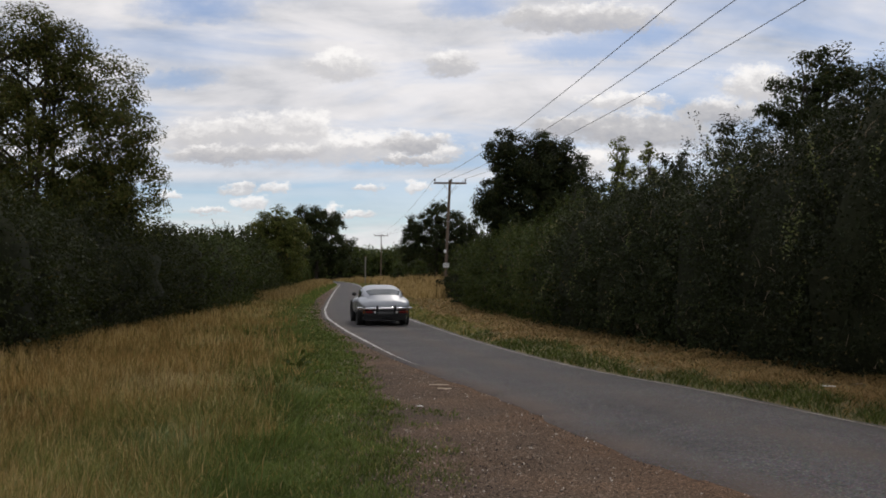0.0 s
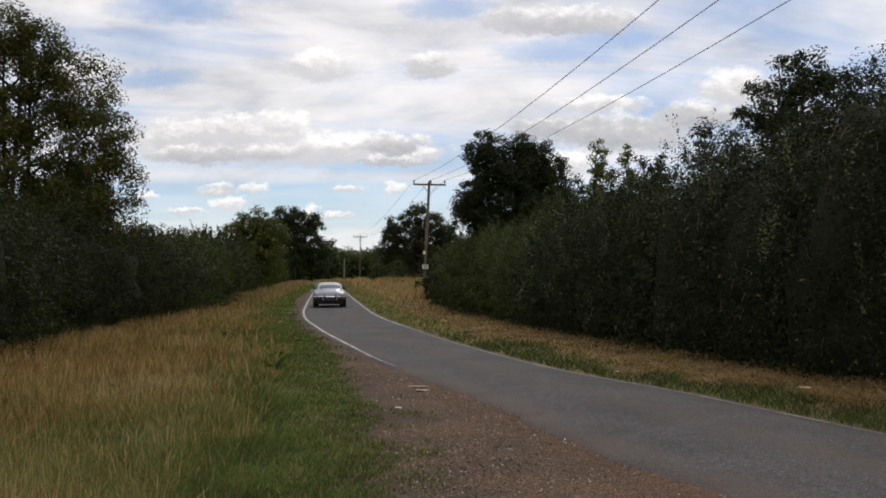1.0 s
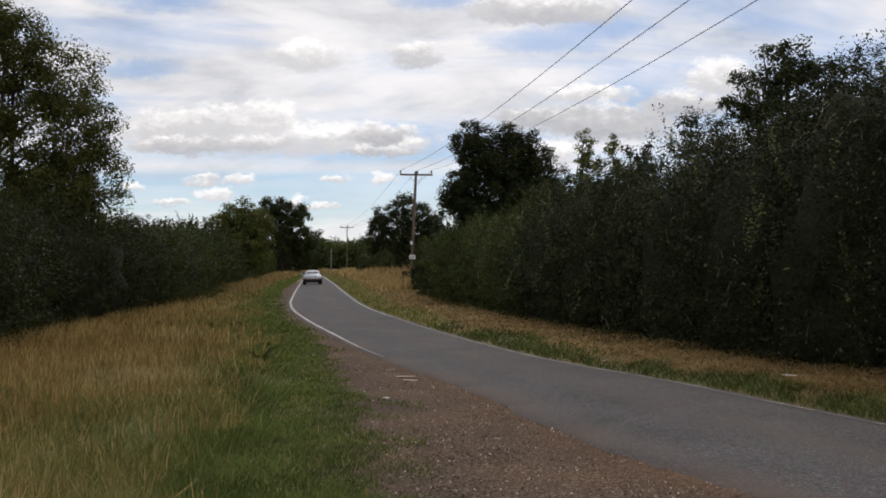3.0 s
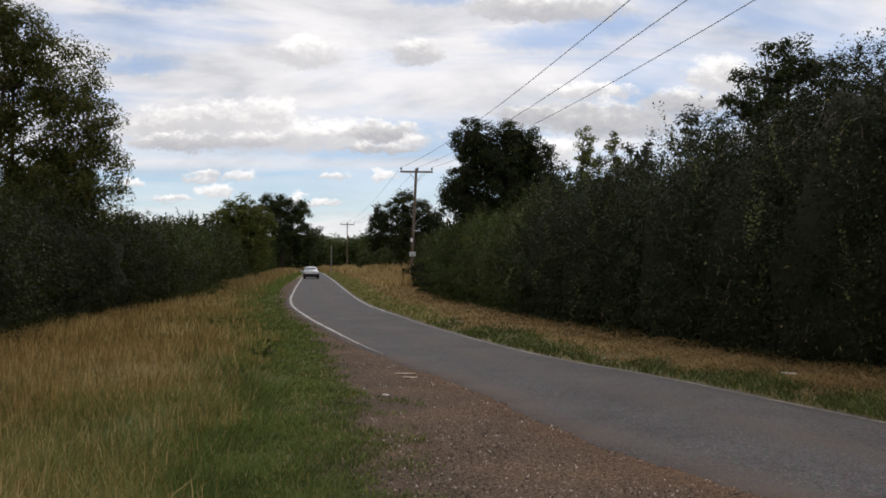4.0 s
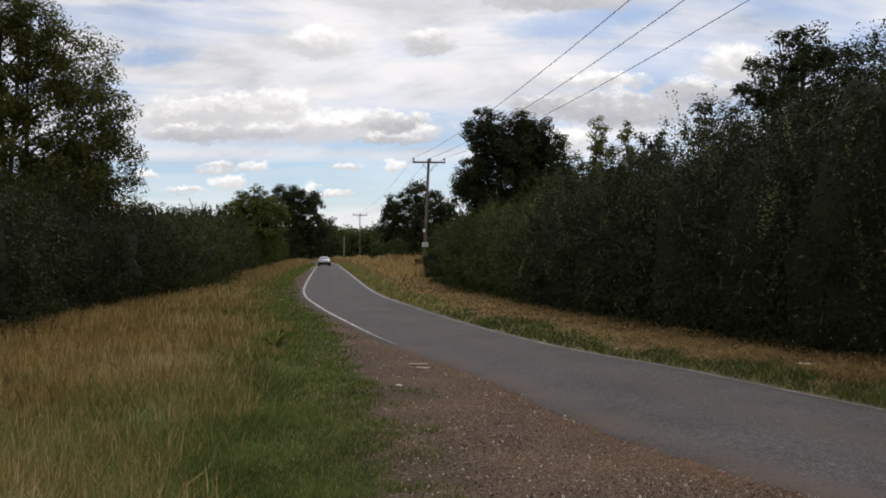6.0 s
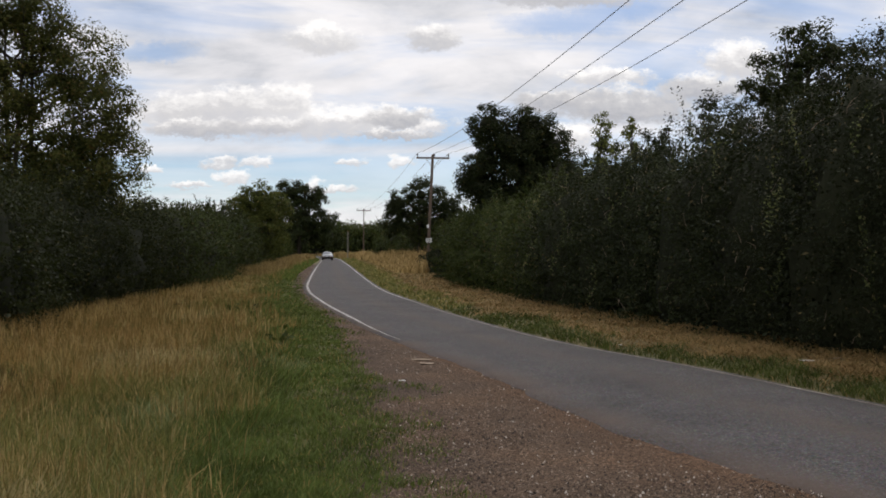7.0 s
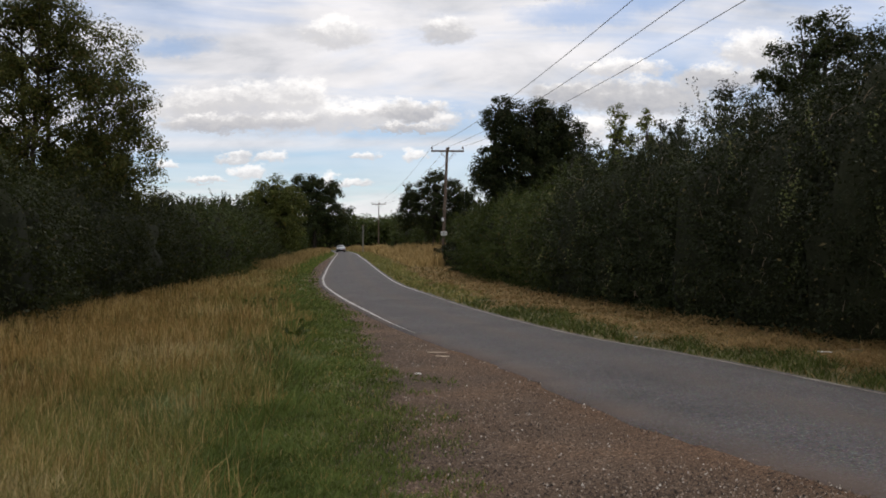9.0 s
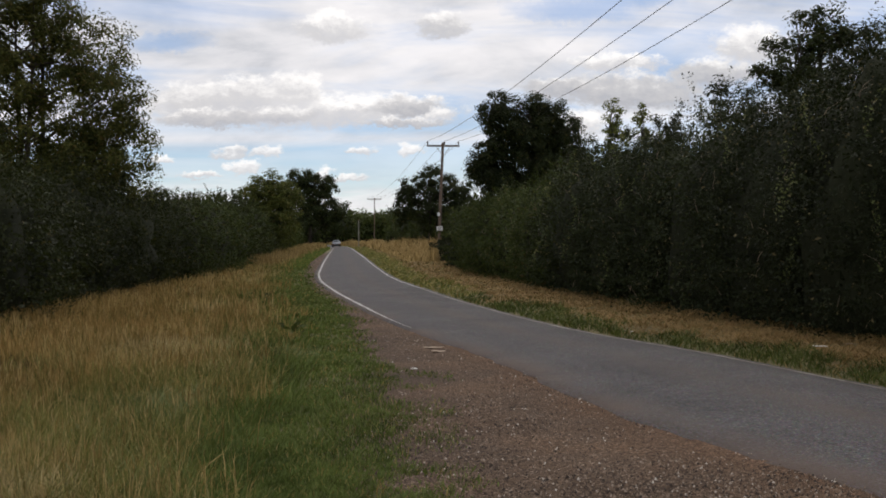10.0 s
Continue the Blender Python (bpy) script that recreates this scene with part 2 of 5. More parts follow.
def asphalt_material():
    m, n = material("worn_asphalt")
    co = n.add("ShaderNodeTexCoord", 3)
    uv = n.add("ShaderNodeUVMap", 0)
    sep = n.tree.nodes.new("ShaderNodeSeparateXYZ")
    n.tree.links.new(uv, sep.inputs[0])
    a, b = n.noise(co, 0.7, 4.0), n.noise(co, 9.0, 5.0)
    vor = n.add("ShaderNodeTexVoronoi", 0, (), Vector=co, Scale=70.0)
    chips = n.add("ShaderNodeTexVoronoi", 1, (), Vector=co, Scale=70.0)
    base = n.ramp(n.math("ADD", n.math("MULTIPLY", a, 0.6), n.math("MULTIPLY", b, 0.4)), [(0.35, (0.054, 0.048, 0.047)), (0.62, (0.090, 0.081, 0.079))])
    grit = n.ramp(n.noise(co, 40.0, 4.0, 0.8), [(0.33, 0.25), (0.48, 0.85), (0.56, 1.2), (0.66, 2.5)])
    base = n.mix(1.0, n.mix(0.30, base, chips, "SOFT_LIGHT"), grit, "MULTIPLY")
    # stone dust worn to the middle of the lane and spread from the lay-by
    mid = n.math("SUBTRACT", 1.0, n.math("MULTIPLY", n.math("ABSOLUTE", n.math("SUBTRACT", sep.outputs[0], 0.56)), 7.0), clamp=True)
    edge = n.math("SUBTRACT", 1.25, n.math("MULTIPLY", sep.outputs[0], 6.5), clamp=True)
    dust = n.math("MULTIPLY", n.math("ADD", n.math("MULTIPLY", mid, 0.5), n.math("MULTIPLY", edge, 0.95)), n.ramp(n.noise(co, 0.5, 5.0, 0.6), [(0.38, 0.1), (0.6, 1.0)]), clamp=True)
    col = n.mix(n.math("MULTIPLY", dust, 0.85), base, (0.120, 0.086, 0.066))
    bump = n.add("ShaderNodeBump", 0, (), Strength=0.5, Distance=0.008, Height=vor)
    return finish(m, n, n.add("ShaderNodeBsdfPrincipled", 0, (), Base_Color=col, Roughness=0.85, Specular_IOR_Level=0.34, Normal=bump))


def gravel_material():
    m, n = material("lay_by_gravel")
    co = n.add("ShaderNodeTexCoord", 3)
    a = n.noise(co, 0.8, 5.0, 0.6)
    stone = n.add("ShaderNodeTexVoronoi", 1, (), Vector=co, Scale=62.0)
    cell = n.add("ShaderNodeTexVoronoi", 0, (), Vector=co, Scale=62.0)
    fine = n.noise(co, 140.0, 3.0)
    uv = n.add("ShaderNodeUVMap", 0)
    sep = n.tree.nodes.new("ShaderNodeSeparateXYZ")
    n.tree.links.new(uv, sep.inputs[0])
    # sandy dirt washed up against the asphalt
    berm = n.math("MULTIPLY", n.math("SUBTRACT", n.math("ADD", sep.outputs[0], n.math("MULTIPLY", a, 0.35)), 0.86), 5.0, clamp=True)
    sandy = n.ramp(a, [(0.36, (0.057, 0.040, 0.029)), (0.50, (0.104, 0.068, 0.045)), (0.64, (0.148, 0.089, 0.052))])
    col = n.mix(0.45, sandy, n.ramp(n.add("ShaderNodeSeparateColor", 0, (), Color=stone), [(0.0, (0.055, 0.043, 0.036)), (0.8, (0.16, 0.112, 0.078)), (1.0, (0.33, 0.26, 0.20))]))
    col = n.mix(n.math("MULTIPLY", berm, 0.65), col, (0.140, 0.082, 0.049))
    h = n.math("ADD", n.math("MULTIPLY", cell, -1.0), n.math("MULTIPLY", fine, 0.3))
    col = n.mix(1.0, col, n.ramp(n.noise(co, 48.0, 4.0, 0.75), [(0.36, 0.30), (0.5, 0.95), (0.64, 1.9)]), "MULTIPLY")
    bump = n.add("ShaderNodeBump", 0, (), Strength=0.9, Distance=0.010, Height=h)
    return finish(m, n, n.add("ShaderNodeBsdfPrincipled", 0, (), Base_Color=col, Roughness=0.95, Specular_IOR_Level=0.10, Normal=bump))


def line_material(name, worn):
    m, n = material(name)
    co = n.add("ShaderNodeTexCoord", 3)
    w = n.ramp(n.math("ADD", n.math("MULTIPLY", n.noise(co, 14.0, 6.0, 0.7), 0.7), n.math("MULTIPLY", n.noise(co, 1.2, 3.0), 0.35)), [(0.40 + worn, 0.0), (0.56 + worn, 1.0)])
    col = n.mix(w, (0.12, 0.095, 0.078), (0.44 - worn, 0.42 - 1.2 * worn, 0.39 - 1.6 * worn))
    return finish(m, n, n.add("ShaderNodeBsdfPrincipled", 0, (), Base_Color=col, Roughness=0.7))


def stone_material():
    m, n = material("loose_stones")
    isl = n.add("ShaderNodeNewGeometry", 8)
    col = n.ramp(isl, [(0.0, (0.030, 0.025, 0.022)), (0.35, (0.085, 0.058, 0.040)), (0.80, (0.20, 0.138, 0.095)), (0.94, (0.27, 0.21, 0.16)), (1.0, (0.48, 0.43, 0.37))])
    return finish(m, n, n.add("ShaderNodeBsdfPrincipled", 0, (), Base_Color=col, Roughness=0.9, Specular_IOR_Level=0.15))


M["soil"], M["asphalt"], M["gravel"], M["line"], M["stones"] = ground_material(), asphalt_material(), gravel_material(), line_material("worn_road_paint", 0.0), stone_material()
M["line_dusty"] = line_material("dusty_road_paint", 0.08)


# ---- mesh helpers ----
def mesh_object(name, verts, faces, mat, parent=None, label="", smooth=False):
    me = bpy.data.meshes.new(name)
    verts, faces = np.asarray(verts, float), np.asarray(faces)
    me.vertices.add(len(verts))
    me.vertices.foreach_set("co", verts.ravel())
    k = faces.shape[1]
    me.loops.add(faces.size)
    me.loops.foreach_set("vertex_index", faces.ravel().astype(np.int32))
    me.polygons.add(len(faces))
    me.polygons.foreach_set("loop_start", np.arange(len(faces), dtype=np.int32) * k)
    if smooth:
        me.polygons.foreach_set("use_smooth", np.ones(len(faces), dtype=bool))
    me.materials.append(mat)
    me.update(calc_edges=True)
    ob = new(name, me)
    ob.parent = parent
    return tagged(ob, label)


def part(name, bm, mat, parent=None, label="", smooth=False):
    me = bpy.data.meshes.new(name)
    bmesh.ops.recalc_face_normals(bm, faces=bm.faces)
    bm.to_mesh(me)
    bm.free()
    if smooth:
        for p in me.polygons:
            p.use_smooth = True
    me.materials.append(mat)
    ob = new(name, me)
    ob.parent = parent
    return tagged(ob, label)


def box(bm, c, s, m=None, bevel=0.0):
    r = bmesh.ops.create_cube(bm, size=1.0, matrix=(m or Matrix()) @ Matrix.Translation(c) @ Matrix.Diagonal((*s, 1)))
    if bevel:
        es = {e for v in r["verts"] for e in v.link_edges}
        bmesh.ops.bevel(bm, geom=list(es), offset=bevel, segments=2, affect="EDGES")
    return bm


def tube_arrays(paths, sides=6):
    """Tapered tubes along point lists with radii: (points, radii) each; one vertex and face array."""
    V, Fc, base = [], [], 0
    ang = np.arange(sides) * 2 * np.pi / sides
    for pts, rad in paths:
        pts = np.asarray(pts, float)
        d = np.gradient(pts, axis=0)
        d /= np.linalg.norm(d, axis=1, keepdims=True) + 1e-9
        ref = np.where(np.abs(d[:, 2:3]) > 0.9, np.array([[1.0, 0, 0]]), np.array([[0, 0, 1.0]]))
        a = np.cross(d, ref)
        a /= np.linalg.norm(a, axis=1, keepdims=True) + 1e-9
        b = np.cross(d, a)
        ring = pts[:, None] + np.asarray(rad)[:, None, None] * (np.cos(ang)[None, :, None] * a[:, None] + np.sin(ang)[None, :, None] * b[:, None])
        V.append(ring.reshape(-1, 3))
        m = len(pts)
        i, j = np.meshgrid(np.arange(m - 1), np.arange(sides), indexing="ij")
        j2 = (j + 1) % sides
        Fc.append((np.stack([i * sides + j, i * sides + j2, (i + 1) * sides + j2, (i + 1) * sides + j], -1).reshape(-1, 4)) + base)
        base += m * sides
    return np.concatenate(V), np.concatenate(Fc)


def unit(v):
    return v / (np.linalg.norm(v, axis=-1, keepdims=True) + 1e-9)


def leaf_arrays(pos, normal, size, r, slim=0.55):
    """One folded leaf at each place: four points, two faces."""
    k = len(pos)
    nrm = unit(normal)
    side = unit(np.cross(nrm, r.normal(size=(k, 3))))
    along = np.cross(nrm, side)
    s = size[:, None]
    a, b = pos - along * s * 0.5, pos + along * s * 0.5
    l = pos + side * s * slim * 0.5 + nrm * s * 0.12
    q = pos - side * s * slim * 0.5 + nrm * s * 0.12
    V = np.stack([a, l, b, q], 1).reshape(-1, 3)
    i = np.arange(k)[:, None] * 4
    Fc = np.concatenate([i + np.array([[0, 1, 2]]), i + np.array([[0, 2, 3]])], 1).reshape(-1, 3)
    return V, Fc


def clump_leaves(centres, radii, out, per, size, r, slim=0.55, droop=0.0):
    """Leaves scattered in clumps: denser to the rim, turned outward and up."""
    k = len(centres)
    idx = np.repeat(np.arange(k), per)
    d = unit(r.normal(size=(len(idx), 3)))
    rad = radii[idx][:, None] * (r.random((len(idx), 1)) ** 0.45)
    p = centres[idx] + d * rad * np.array([1, 1, 0.75])
    nrm = d * 0.6 + out[idx] * 0.5 + r.normal(size=d.shape) * 0.55 + np.array([0, 0, 0.45])
    sz = size * r.uniform(0.6, 1.35, len(idx))
    return leaf_arrays(p, nrm, sz, r, slim)


# ---- the plan: lane edges as x over y ----
def smooth_curve(pts, ys, width=1.2):
    p = np.array(pts, float)
    p = p[np.argsort(p[:, 1])]
    fine = np.linspace(ys[0] - 8, ys[-1] + 8, 3000)
    x = np.interp(fine, p[:, 1], p[:, 0])
    # widen the smoothing with the distance
    out = np.empty(len(ys))
    for i, y in enumerate(ys):
        s = max(0.5, width * abs(y) * 0.05)
        w = np.exp(-0.5 * ((fine - y) / s) ** 2)
        out[i] = (w * x).sum() / w.sum()
    return out


LEFT = [(7.6, -8), (6.0, -3), (4.6, 1), (3.4, 4), (2.42, 6.33), (1.93, 7.43), (1.65, 8.28), (1.34, 9.68), (0.90, 11.65), (0.22, 13.85), (-0.22, 15.5),
        (-0.91, 18.0), (-1.56, 20.8), (-2.76, 26.2), (-4.22, 33.7), (-5.18, 40.4), (-7.02, 57.0), (-10.2, 87.0), (-16.0, 143.8), (-21.0, 180), (-31.5, 232), (-52, 300)]
RIGHT = [(10.6, -8), (8.6, -2), (7.2, 2), (5.6, 6.5), (4.60, 9.46), (4.16, 10.85), (3.84, 11.9), (3.43, 13.15), (2.85, 14.3), (2.21, 16.0), (1.47, 19.0), (1.09, 20.7),
         (0.39, 24.0), (-0.41, 28.8), (-1.27, 33.3), (-2.13, 39.9), (-3.87, 56.3), (-6.94, 86.0), (-9.7, 111.8), (-13.1, 143.8), (-18.0, 180), (-28.3, 232), (-49, 300)]
GRAVEL = [(2.6, -8), (1.2, 0), (0.15, 4), (-0.12, 5.6), (-0.24, 6.6), (-0.34, 8.6), (-0.42, 10.2), (-0.48, 11.3), (-0.95, 12.8), (-1.15, 14.7), (-1.42, 17.0), (-1.82, 19.4), (-2.25, 21.8), (-3.3, 27.0), (-4.65, 33.7), (-6.5, 46.9), (-7.9, 57), (-10.8, 87), (-16.3, 143.8), (-21.2, 180), (-31.7, 232), (-52.2, 300)]
HEDGE_R = [(10.5, -8), (9.2, 2), (7.2, 8), (6.1, 12.6), (5.25, 13.8), (4.95, 15.4), (4.6, 17.6), (4.05, 20.3), (3.3, 23.9), (2.35, 30.5), (1.35, 38.5), (0.85, 48), (1.2, 57), (1.3, 66), (0.6, 78), (-2.4, 100), (-6, 130), (-12, 170), (-24, 232), (-44, 300)]
HEDGE_L = [(-9.5, -8), (-7.6, 10), (-7.4, 17), (-8.2, 27), (-8.8, 35), (-9.5, 46), (-13.0, 74), (-18.5, 120), (-22, 150), (-27, 185), (-37, 232), (-58, 300)]
YS = np.concatenate([np.arange(-6, 30, 0.25), np.arange(30, 80, 1.0), np.arange(80, 290, 3.0)])
XL, XR = smooth_curve(LEFT, YS, 0.85), smooth_curve(RIGHT, YS)
XG, XHR, XHL = smooth_curve(GRAVEL, YS), smooth_curve(HEDGE_R, YS), smooth_curve(HEDGE_L, YS)
XG = np.minimum(XG, XL - 0.12)


def at(curve, y):
    return np.interp(y, YS, curve)


def ripple(x, y, s, seed=0.0):
    """Cheap smooth noise over the plan, about -1 to 1."""
    return (np.sin(x * s + 1.3 * np.sin(y * s * 0.7 + seed) + seed) + np.sin(y * s * 1.13 + 1.7 * np.sin(x * s * 0.61 + 2 * seed) + seed * 3)
            + 0.6 * np.sin((x + y) * s * 2.3 + seed * 5) + 0.5 * np.sin((x - 1.3 * y) * s * 3.1 + seed * 7)) / 2.6


# ---- structure: ground, lane, lay-by ----
def build_ground():
    a = np.concatenate([np.linspace(-60, 60, 61), np.array([-1500, -700, -300, -150, -90, 90, 150, 300, 700, 1500])])
    gx = np.sort(a)
    gy = np.sort(np.concatenate([np.linspace(-40, 120, 81), np.array([-1500, -500, -150, 150, 200, 260, 350, 500, 800, 1500, 2500])]))
    X, Y = np.meshgrid(gx, gy)
    near = np.exp(-((X + 5) / 80) ** 2) * (np.abs(Y) < 200)
    Z = -0.03 + 0.02 * ripple(X, Y, 0.4) * near
    nx, ny = len(gx), len(gy)
    i, j = np.meshgrid(np.arange(nx - 1), np.arange(ny - 1))
    f = np.stack([j * nx + i, j * nx + i + 1, (j + 1) * nx + i + 1, (j + 1) * nx + i], -1).reshape(-1, 4)
    ob = mesh_object("ground", np.stack([X, Y, Z], -1).reshape(-1, 3), f, M["soil"], smooth=True)
    tagged(ob, "dry late-summer meadow ground under the grass", "ground", kind="structure")


def ribbon(name, xa, xb, ys, z, mat, across=2, crown=0.0, thick=0.0, rough=None):
    """A strip between two edge curves; skirt of the given thickness at both edges."""
    u = np.linspace(0, 1, across)
    X = xa[:, None] * (1 - u) + xb[:, None] * u
    Y = np.repeat(ys[:, None], across, 1)
    Z = z + crown * (1 - (2 * u - 1) ** 2)[None, :] + np.zeros_like(X)
    if rough is not None:
        Z = Z + rough(X, Y)
    if thick:
        X = np.concatenate([X[:, :1] - 0.02, X, X[:, -1:] + 0.02], 1)
        Y = np.concatenate([Y[:, :1], Y, Y[:, -1:]], 1)
        Z = np.concatenate([Z[:, :1] - thick, Z, Z[:, -1:] - thick], 1)
        u = np.concatenate([[0], u, [1]])
    m, k = X.shape
    i, j = np.meshgrid(np.arange(m - 1), np.arange(k - 1), indexing="ij")
    f = np.stack([i * k + j, i * k + j + 1, (i + 1) * k + j + 1, (i + 1) * k + j], -1).reshape(-1, 4)
    ob = mesh_object(name, np.stack([X, Y, Z], -1).reshape(-1, 3), f, mat, smooth=True)
    layer = ob.data.uv_layers.new(name="UVMap")
    vi = f.ravel()
    uv = np.stack([np.tile(u, m)[vi], Y.ravel()[vi]], 1)
    layer.data.foreach_set("uv", uv.ravel().astype(np.float32))
    return ob


def lane_z(u):
    return 0.012 + 0.035 * (1 - (2 * u - 1) ** 2)


def build_lane():
    ragged = 0.07 * ripple(YS, YS * 0.3, 2.3, 1.0) + 0.07 * ripple(YS, YS, 5.1, 2.0)
    near = np.clip((16 - YS) / 4, 0, 1)
    xl = XL - 0.06 + ragged * near - 0.10 * (1 - near)
    xr = XR + 0.10 + 0.03 * ripple(YS, YS, 3.0, 4.0)
    road = ribbon("road", xl, xr, YS, 0.012, M["asphalt"], 9, 0.035, 0.05)
    tagged(road, "worn grey asphalt single-track lane with a dusty middle", "road", kind="structure")
    g = YS < 100
    lay = ribbon("gravel_lay_by", XG[g] - np.where(YS[g] < 11, 0.6, 0.15), XL[g] + 0.12, YS[g], 0.004, M["gravel"], 26, 0.0, 0.03,
                 lambda X, Y: 0.010 * ripple(X, Y, 2.1, 3.0) + 0.006 * ripple(X, Y, 6.0, 1.0) - 0.04 * np.clip((X - at(XL, Y) - 0.02) / 0.1, 0, 1))
    tagged(lay, "brown gravel and dirt lay-by beside the lane", "lay-by", kind="structure")
    s = (YS > 16.0) & (YS < 200)
    inset = np.clip(-0.045 + 0.0006 * YS[s], -0.045, 0.02)
    wl = 0.072 + 0.0006 * YS[s]
    fade = np.clip((YS[s] - 15.5) / 6, 0.25, 1)
    l1 = ribbon("edge_line", XL[s] + inset, XL[s] + inset + wl * fade, YS[s], 0.0225, M["line"], 3)
    tagged(l1, "worn white painted line along the lay-by edge of the lane", "road marking", kind="structure")
    for y0, y1, mat, label in ((2, 29, M["line_dusty"], "faded dusty white line along the verge edge of the lane"), (28.9, 200, M["line"], "white painted line along the verge edge further down the lane")):
        s = (YS >= y0) & (YS <= y1)
        wob = 0.012 * ripple(YS[s], YS[s], 1.7, 3)
        l2 = ribbon("edge_line", XR[s] - 0.045 + wob - 0.0009 * YS[s], XR[s] - 0.005 + wob, YS[s], 0.0225, mat, 3)
        tagged(l2, label, "road marking", kind="structure")


# ---- grass and stones ----
def blades(name, x, y, h, w, lean, mat, label, z0=0.0, seed=1, head=0.0, toward=None):
    """Bent blades of three faces each; head widens the upper third into a seed head."""
    r = np.random.default_rng(seed)
    k = len(x)
    a = r.uniform(0, 2 * np.pi, k)
    la = r.uniform(0, 2 * np.pi, k) if toward is None else toward + r.normal(size=k) * 0.7
    dx, dy = np.cos(a), np.sin(a) * 0.5
    bend = h * lean * r.uniform(0.2, 1.6, k)
    bx, by = np.cos(la) * bend, np.sin(la) * bend
    P = lambda s, t, ww: np.stack([x + bx * s + dx * ww, y + by * s + dy * ww, z0 + h * t], 1)
    V = np.stack([P(0, 0, -w * 0.5), P(0, 0, w * 0.5), P(0.35, 0.62, w * (0.42 + head)), P(0.35, 0.62, -w * (0.42 + head)), P(1.0, 1.0 - 0.12 * lean, 0)], 1).reshape(-1, 3)
    i = np.arange(k)[:, None] * 5
    f = np.concatenate([i + np.array([[0, 1, 2]]), i + np.array([[0, 2, 3]]), i + np.array([[3, 2, 4]])], 1).reshape(-1, 3)
    ob = mesh_object(name, V, f, mat)
    return tagged(ob, label, "grass", kind="stuff")


def scatter(k, r, d0, d1, a0, a1):
    """Even over the view: angle and log distance."""
    d = np.exp(r.uniform(np.log(d0), np.log(d1), k))
    a = np.radians(r.uniform(a0, a1, k))
    return d * np.sin(a), d * np.cos(a)


def build_grass():
    r = np.random.default_rng(11)
    n_tuft, per = 36000, 10
    tx, ty = scatter(n_tuft, r, 4.6, 60, -33, 3)
    tedge = at(XG, ty) - tx + 0.20 * ripple(tx, ty, 2.4, 1.0) + 0.12 * ripple(tx, ty, 6.5, 2.0)     # metres into the meadow from the gravel
    td = np.hypot(tx, ty)
    # where the meadow grows: broad drifts, tussocks, and single tufts
    broad = ripple(tx, ty * 0.6, 0.75, 0.4)
    mid = ripple(tx, ty * 0.55, 1.7, 2.2)
    drift = 0.65 * broad + 0.7 * mid + 0.25 * ripple(tx, ty, 5.0, 1.2)

    def spot(x, y, rx, ry):
        return np.exp(-((tx - x) / rx) ** 2 - ((ty - y) / ry) ** 2)

    hollow = spot(-2.8, 8.0, 0.8, 1.1) + 0.8 * spot(-1.8, 6.6, 0.7, 0.7) + 0.6 * spot(-3.4, 6.8, 0.4, 0.6) + 0.5 * spot(-4.4, 10.5, 0.7, 0.9)
    bleached = 0.75 * spot(-2.7, 5.2, 0.8, 0.30) + 0.75 * spot(-1.2, 5.0, 0.38, 0.25) + 0.55 * spot(-2.5, 10.4, 0.35, 0.7) + 0.45 * spot(-3.5, 12.2, 0.8, 1.0) + 0.5 * spot(-3.6, 6.2, 0.3, 0.6)
    silver = spot(-2.45, 8.3, 0.35, 0.7) + 0.7 * spot(-1.9, 12.5, 0.5, 1.2) + 0.5 * spot(-1.5, 9.4, 0.3, 0.8)
    strip = np.clip(2.25 - 0.014 * td, 1.6, 2.25) + 0.40 * drift
    wet = (tedge - strip) * 1.5 - 0.55 + 2.1 * drift + r.normal(size=n_tuft) * 0.55 - 3.2 * hollow + 3.0 * bleached - 1.0 * silver
    dry = 1 / (1 + np.exp(-wet))
    mown = tedge < np.clip(1.15 - 0.006 * td, 0.85, 1.15) + 0.18 * drift - 0.45 * bleached
    dry = np.where(mown, dry * 0.10, dry)
    kind = np.where(r.random(n_tuft) < dry, 1, 0)                                                    # 1 straw, 0 green
    rust = (kind == 1) & (0.5 * ripple(tx, ty, 0.9, 5.0) + 0.5 * ripple(tx, ty, 2.6, 3.3) + r.normal(size=n_tuft) * 0.45 + np.clip((td - 12) / 14, -0.4, 0.4) - 2.0 * bleached - np.clip((td - 26) / 20, 0, 0.8) > 0.15)
    pale = (kind == 1) & ~rust & (bleached + 0.45 * mid + r.normal(size=n_tuft) * 0.18 + np.clip((td - 24) / 40, 0, 0.4) > 0.30)
    thatch = (kind == 1) & ~pale & (0.7 * ripple(tx, ty * 0.5, 1.5, 7.0) + 0.4 * ripple(tx, ty * 0.6, 3.6, 2.7) + r.normal(size=n_tuft) * 0.15 - bleached < -0.22)
    rust &= ~thatch
    lush = (kind == 0) & (mown | (tedge < strip * 0.80 + 0.5 * mid)) & (silver < 0.5)
    silv = (kind == 0) & ~lush & (silver + 0.3 * mid + r.normal(size=n_tuft) * 0.3 > 0.45)
    tall = np.clip((tedge - 0.45 * strip) / 1.7, 0, 1)
    th = (0.055 + 0.08 * np.clip(tedge, 0, 1) + 0.21 * tall * (0.85 + 0.50 * drift) * (1 - 0.45 * np.clip(hollow, 0, 1))) * np.exp(r.normal(size=n_tuft) * 0.42)
    th = np.where(mown, np.minimum(th, 0.09 + 0.03 * mid), th)
    th = np.minimum(th + 0.10 * np.clip(bleached, 0, 1), 0.38)
    # bare soil shows between tufts at the gravel, more so near the lay-by's mouth
    fringe = np.where(ty < 10.8, 0.42, 0.10)
